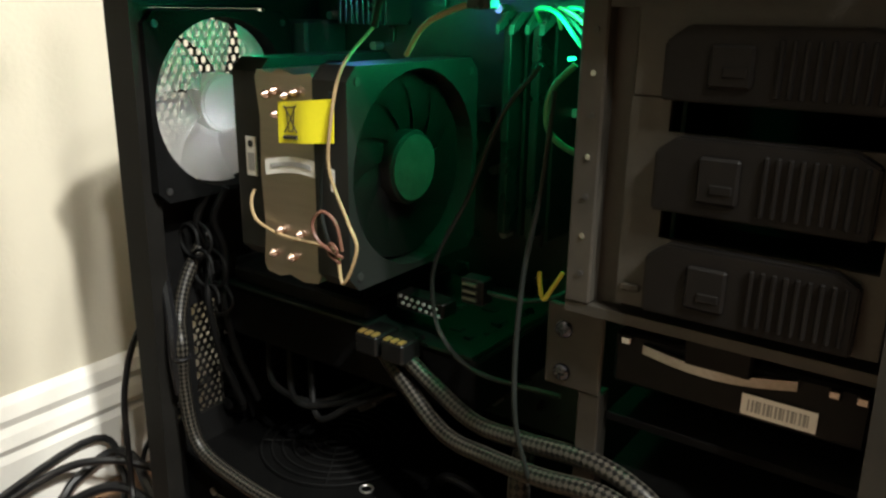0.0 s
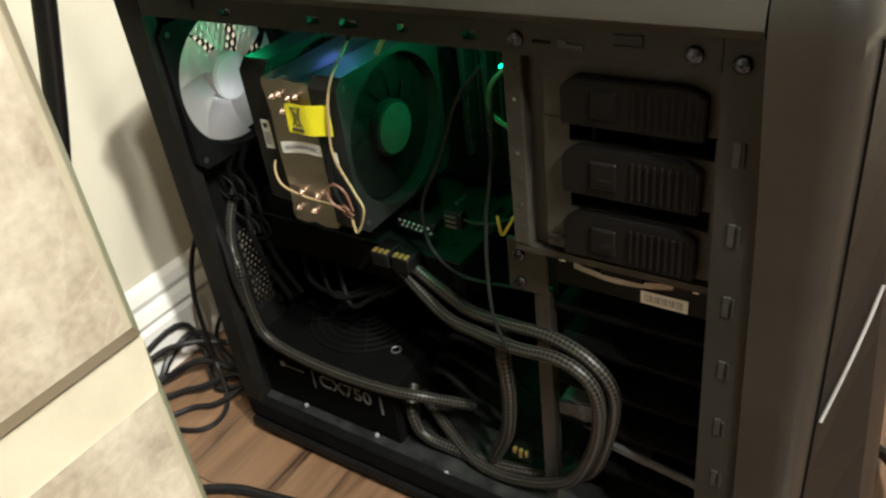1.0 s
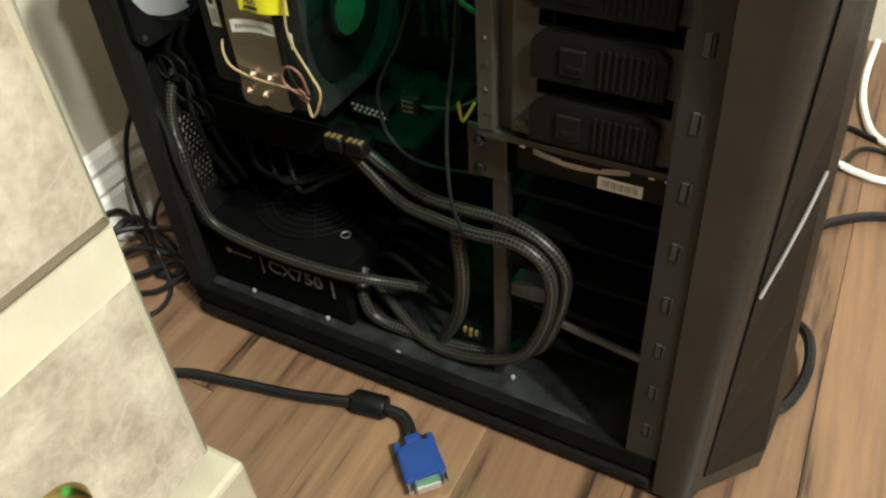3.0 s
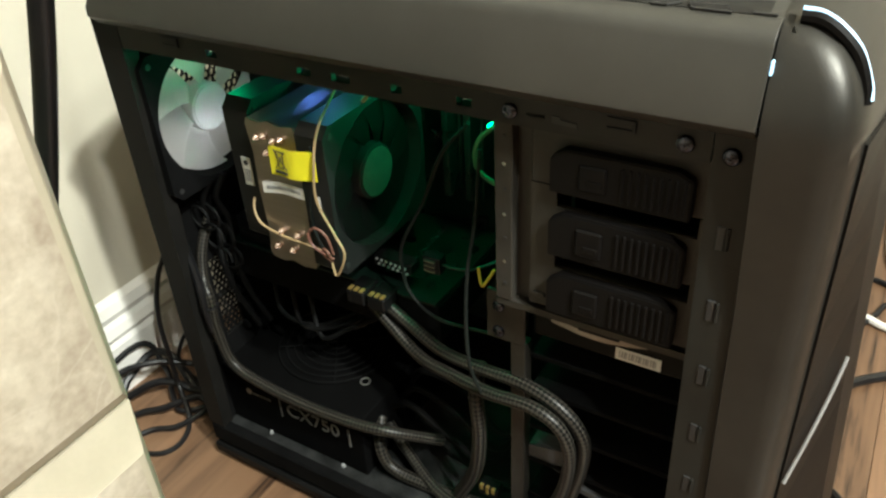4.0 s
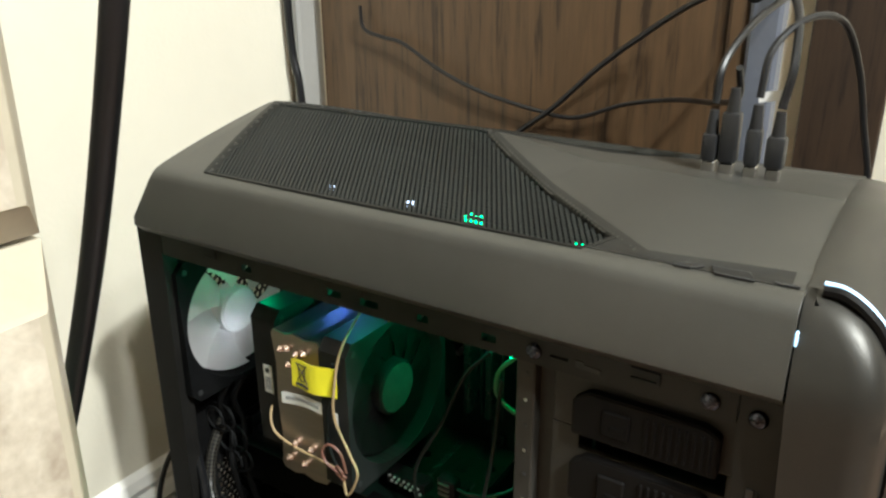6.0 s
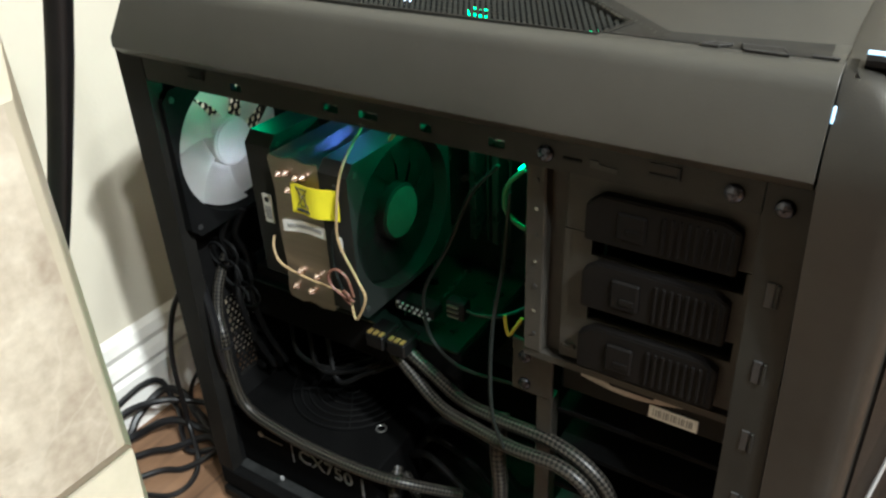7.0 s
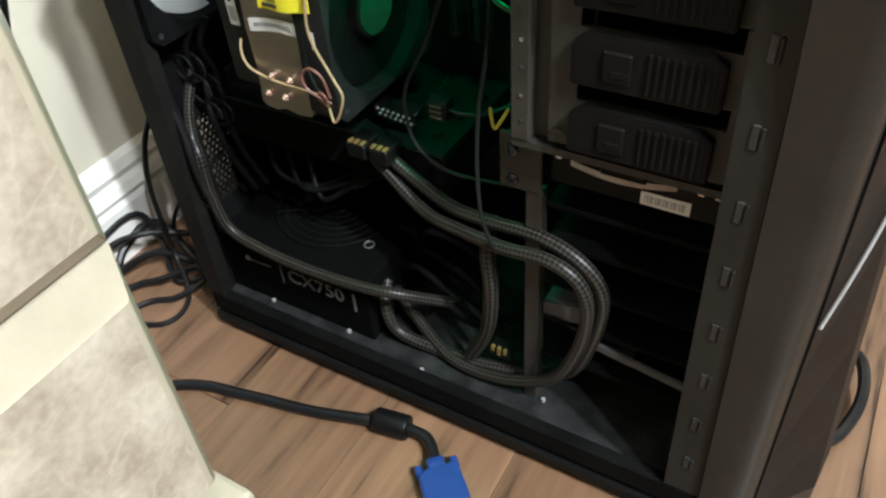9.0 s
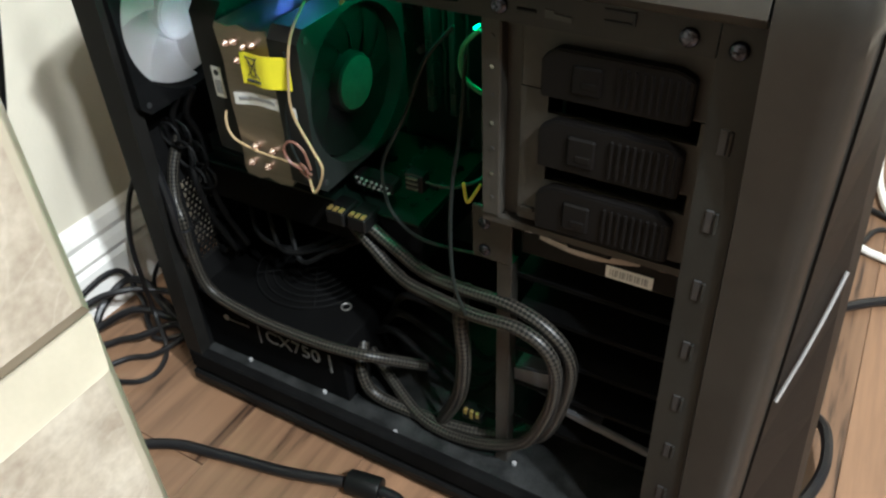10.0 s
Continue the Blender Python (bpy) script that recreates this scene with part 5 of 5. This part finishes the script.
# roof fan seen through the grille; small glowing pieces imitate its diodes' coloured glints
rf = fan_thing("roof_fan", "black roof fan with diode glints under the grille", Matrix.Translation((0.215, 0.11, 0.4305)) @ Matrix.Rotation(math.pi, 4, "X"), 0.054, 0.020, 9, FANBLACK, FANBLACK, 0.02, HUBGREY, 0.5, 0.45, 0.1, 0.86)
# each piece is a painted glint between two slats, green or cold white
for x, y in ((0.2355, 0.018), (0.2385, 0.0155), (0.2385, 0.021), (0.2415, 0.016), (0.2415, 0.0195), (0.2445, 0.0155), (0.2475, 0.0150), (0.2445, 0.021), (0.3015, 0.014), (0.3045, 0.0155)):
    part("diode", cyl(bmesh.new(), (x, y, top_z(x, y) - 0.0043), "z", 0.0009, 0.003, 10), GLOWGREEN, rf, "glowing glint of green diode light", True)
for x, y in ((0.1425, 0.0175), (0.1455, 0.018), (0.1995, 0.0172), (0.2025, 0.0185)):
    part("diode", cyl(bmesh.new(), (x, y, top_z(x, y) - 0.0043), "z", 0.0009, 0.003, 10), GLINTWHITE, rf, "cold white diode", True)
led = tagged(part("indicator_light", cyl(bmesh.new(), (0.2515, 0.047, 0.3885), "y", 0.0008, 0.005, 12), GLOWGREEN), "small glowing glint of green diode light by the drive cage", "diode")

# ---- on and around the tower ----
def usb_plug(x, h, r, mat_body):
    e = thing("cable_plug", "dark cable plug standing in the tower's top port", "plug", (x, 0.134, 0.488), "plugs in top ports")
    part("shell", B(x - 0.0035, x + 0.0035, 0.130, 0.138, 0.4885, 0.4975, 0.0006), STEEL, e, "bright metal shell")
    part("grip", B(x - r, x + r, 0.129, 0.139, 0.4975, 0.4945 + h, 0.002, 2), mat_body, e, "", True)
    part("strain_relief", cyl(bmesh.new(), (x, 0.134, 0.4945 + h + 0.006), "z", 0.0038, 0.014, 12, 0.0026), mat_body, e, "", True)


usb_plug(0.329, 0.019, 0.0045, GREYPLUG)
usb_plug(0.339, 0.032, 0.0050, GREYPLUG)
usb_plug(0.352, 0.024, 0.0040, GREYPLUG)
usb_plug(0.364, 0.021, 0.0050, GREYPLUG)
cable("usb_cable", "black cable rising from a plug on the tower", [(0.329, 0.134, 0.53), (0.330, 0.14, 0.552), (0.337, 0.17, 0.572), (0.345, 0.22, 0.585), (0.35, 0.3, 0.60), (0.32, 0.35, 0.62), (0.30, 0.355, 0.70), (0.30, 0.354, 0.9)], 0.0022, RUBBER)
cable("usb_cable", "black cable arching over the tower to the oak panel", [(0.364, 0.134, 0.53), (0.366, 0.14, 0.555), (0.358, 0.17, 0.582), (0.335, 0.22, 0.592), (0.29, 0.29, 0.584), (0.245, 0.33, 0.566), (0.18, 0.34, 0.52), (0.13, 0.345, 0.475), (0.09, 0.35, 0.445), (0.05, 0.35, 0.40)], 0.0025, RUBBER)
cable("usb_cable", "black cable drooping from plug to the far side", [(0.352, 0.134, 0.535), (0.354, 0.14, 0.56), (0.366, 0.16, 0.575), (0.380, 0.19, 0.572), (0.390, 0.21, 0.545), (0.397, 0.22, 0.51), (0.405, 0.225, 0.47), (0.41, 0.23, 0.40)], 0.002, RUBBER)
cable("usb_cable", "black cable sagging along the oak panel", [(-0.10, 0.352, 0.56), (-0.096, 0.352, 0.537), (-0.07, 0.352, 0.529), (-0.045, 0.352, 0.524), (0.0, 0.352, 0.500), (0.05, 0.352, 0.482), (0.11, 0.352, 0.470), (0.15, 0.352, 0.467), (0.20, 0.345, 0.485), (0.25, 0.32, 0.497), (0.30, 0.25, 0.51), (0.335, 0.16, 0.53), (0.339, 0.136, 0.55)], 0.002, RUBBER)
tag = tagged(part("cable_tag", B(0.350, 0.366, 0.139, 0.1395, 0.533, 0.5385, m=Matrix.Translation((0.358, 0.139, 0.536)) @ Matrix.Rotation(-0.2, 4, "Y") @ Matrix.Translation((-0.358, -0.139, -0.536))), WHITE), "white paper tag round a cable", "tag")
fer = tagged(part("ferrite_core", cyl(bmesh.new(), (0, 0, 0), "z", 0.0065, 0.034, 18, None, 0.0015), PLASTIC, None, "", True), "black ferrite core on a cable", "ferrite core")
fer.matrix_world = look((0.313, 0.255, 0.588), (0.36, 0.165, 0.56))

# thick black strap cable before the wall
cable("thick_cable", "thick black cable hanging behind the drawer cabinet", [(0.238, -0.15, 0.80), (0.228, -0.15, 0.66), (0.208, -0.15, 0.60), (0.189, -0.15, 0.55), (0.168, -0.15, 0.50), (0.144, -0.15, 0.45), (0.118, -0.15, 0.40), (0.089, -0.15, 0.35), (0.05, -0.15, 0.27), (0.02, -0.15, 0.15), (0.0, -0.155, 0.03), (-0.03, -0.17, 0.006)], 0.0048, RUBBER, 10)
cable("thick_cable", "thick black cable hanging in the wall's corner", [(-0.185, 0.335, 0.9), (-0.187, 0.335, 0.55), (-0.178, 0.335, 0.47), (-0.17, 0.335, 0.35), (-0.16, 0.33, 0.1), (-0.15, 0.3, 0.008)], 0.0045, RUBBER, 10)

# leads behind the tower, by the baseboard
cable("wall_cable", "thin dark lead hanging behind the tower", [(-0.04, 0.10, 0.30), (-0.09, 0.085, 0.235), (-0.115, 0.068, 0.18), (-0.122, 0.052, 0.148), (-0.121, 0.040, 0.110), (-0.118, 0.036, 0.062), (-0.112, 0.032, 0.030), (-0.085, 0.015, 0.010), (-0.072, -0.008, 0.006), (-0.078, -0.03, 0.006), (-0.11, -0.045, 0.006)], 0.0026, RUBBER)
for pts, r in (([(-0.17, -0.02, 0.006), (-0.178, 0.02, 0.02), (-0.172, 0.05, 0.034), (-0.150, 0.058, 0.034), (-0.12, 0.050, 0.022), (-0.09, 0.045, 0.010), (-0.05, 0.06, 0.008)], 0.0042),
               ([(-0.18, -0.06, 0.007), (-0.165, 0.0, 0.012), (-0.135, 0.03, 0.026), (-0.10, 0.045, 0.014), (-0.06, 0.055, 0.007), (-0.04, 0.10, 0.007)], 0.0042),
               ([(-0.16, -0.05, 0.0055), (-0.140, -0.005, 0.007), (-0.118, 0.010, 0.012), (-0.09, 0.035, 0.02), (-0.06, 0.035, 0.012), (-0.045, 0.07, 0.006)], 0.0036),
               ([(-0.175, -0.02, 0.035), (-0.15, 0.03, 0.045), (-0.11, 0.065, 0.032), (-0.08, 0.09, 0.02), (-0.05, 0.11, 0.008)], 0.0034),
               ([(-0.15, -0.10, 0.006), (-0.115, -0.02, 0.006), (-0.09, 0.0, 0.008), (-0.075, 0.025, 0.014), (-0.08, 0.06, 0.006), (-0.10, 0.10, 0.006)], 0.003),
               ([(-0.18, 0.03, 0.05), (-0.155, 0.05, 0.022), (-0.125, 0.03, 0.010), (-0.10, 0.02, 0.008), (-0.07, 0.05, 0.009)], 0.003),
               ([(-0.06, 0.10, 0.14), (-0.10, 0.09, 0.10), (-0.135, 0.075, 0.06), (-0.14, 0.06, 0.03), (-0.11, 0.055, 0.012)], 0.0022)):
    lead_in = [(pts[0][0] + 0.012, -0.174, r)] if pts[0][1] < 0.05 else []
    cable("power_cable", "black power cord tangled on the floor by the baseboard", lead_in + pts, r, RUBBER)

# monitor cable with its blue plug on the floor
vg = thing("monitor_cable", "black monitor cable with ferrite and blue screw plug", "cable", (0.12, -0.05, 0.0))
part("cord", T([(-0.16, -0.20, 0.006), (-0.08, -0.13, 0.006), (-0.006, -0.074, 0.006), (0.049, -0.058, 0.006), (0.110, -0.046, 0.007), (0.150, -0.036, 0.010), (0.165, -0.032, 0.011)], 0.0048, 10), RUBBER, vg, "", True)
q = bmesh.new()
cyl(q, (0, 0, 0), "z", 0.0105, 0.030, 20, None, 0.002)
fr2 = part("ferrite", q, PLASTIC, None, "", True)
fr2.matrix_world = Matrix.Translation((0.182, -0.027, 0.011)) @ Vector((0.036, 0.006, 0)).to_track_quat("Z", "Y").to_matrix().to_4x4()
place(fr2, vg)
part("cord_end", T([(0.197, -0.025, 0.011), (0.212, -0.025, 0.011), (0.222, -0.031, 0.011), (0.230, -0.040, 0.011)], 0.0048, 10), RUBBER, vg, "", True)
pm = Matrix.Translation((0.2295, -0.0395, 0.0095)) @ Matrix.Rotation(math.atan2(-0.0355, 0.0365), 4, "Z")
q = bmesh.new()
box(q, 0.0, 0.010, -0.007, 0.007, -0.006, 0.006, 0.002, 2)
hood = part("plug_collar", q, BLUE, None, "", True)
q = bmesh.new()
prism(q, [(0.009, -0.009), (0.013, -0.016), (0.042, -0.017), (0.042, 0.017), (0.013, 0.016), (0.009, 0.009)], "z", -0.0075, 0.0075)
bmesh.ops.bevel(q, geom=q.edges[:], offset=0.0015, segments=2, affect="EDGES")
body = part("plug_body", q, BLUE, None, "blue moulded plug body", True)
shell = part("plug_shell", B(0.042, 0.050, -0.0105, 0.0105, -0.0045, 0.0045, 0.001), SILVERCAP, None, "bright metal plug shell")
parts_v = [hood, body, shell]
for sy in (-1, 1):
    q = bmesh.new()
    cyl(q, (0.045, sy * 0.0142, 0), "x", 0.0026, 0.008, 14)
    parts_v.append(part("thumb_screw", q, STEEL, None, "", True))
    q = bmesh.new()
    box(q, 0.002, 0.012, sy * 0.0142 - 0.003, sy * 0.0142 + 0.003, -0.003, 0.003, 0.001)
    parts_v.append(part("screw_knob", q, BLUE, None, "", True))
for o in parts_v:
    o.matrix_world = pm
    place(o, vg)

# leads on the floor beyond the front
cable("power_cable", "black cord lying beside the tower's front", [(0.47, 0.235, 0.006), (0.485, 0.22, 0.012), (0.500, 0.195, 0.022), (0.506, 0.165, 0.018), (0.502, 0.14, 0.008), (0.49, 0.118, 0.006), (0.46, 0.112, 0.006)], 0.005, RUBBER)
cable("power_cable", "black cord lying on the floor behind the tower", [(0.44, 0.30, 0.006), (0.470, 0.34, 0.006), (0.50, 0.385, 0.006), (0.56, 0.42, 0.006), (0.70, 0.44, 0.006)], 0.005, RUBBER)
cable("power_cable", "thin black cord winding on the floor", [(0.45, 0.52, 0.004), (0.485, 0.575, 0.004), (0.54, 0.56, 0.004), (0.62, 0.60, 0.004)], 0.0035, RUBBER)
cable("power_cable", "thin black cord winding on the floor", [(0.44, 0.40, 0.004), (0.478, 0.46, 0.004), (0.497, 0.50, 0.004), (0.52, 0.54, 0.004), (0.60, 0.52, 0.004)], 0.003, RUBBER)
cable("white_cable", "white cord curling on the floor behind the tower", [(0.46, 0.42, 0.005), (0.480, 0.49, 0.005), (0.51, 0.485, 0.005), (0.54, 0.48, 0.005), (0.60, 0.50, 0.005)], 0.0045, TRIMW)
cable("white_cable", "white cord curling on the floor behind the tower", [(0.50, 0.78, 0.02), (0.497, 0.70, 0.006), (0.505, 0.62, 0.005), (0.53, 0.56, 0.005), (0.60, 0.54, 0.005)], 0.0045, TRIMW)

# ---- planks of the floor ----
def plank_mesh(length):
    return box(bmesh.new(), -0.0598, 0.0598, -length / 2 + 0.0004, length / 2 - 0.0004, -0.006, 0.0, 0.0003)


SOUTH, NORTH, LONG = -4.5, 0.82, 1.2
whole = None
for i in range(43):
    x, y = -0.14 + 0.12 * i, SOUTH - (0.37 * i) % LONG
    while y < NORTH - 0.001:
        a, b = max(y, SOUTH), min(y + LONG, NORTH)
        if b - a > LONG - 0.001 and whole:
            share(whole, Matrix.Translation((x, (a + b) / 2, 0)), floor)
        elif b - a > 0.01:
            o = part("plank", plank_mesh(b - a), FLOORW, floor)
            o.matrix_world = Matrix.Translation((x, (a + b) / 2, 0))
            if b - a > LONG - 0.001:
                whole = o
        y += LONG
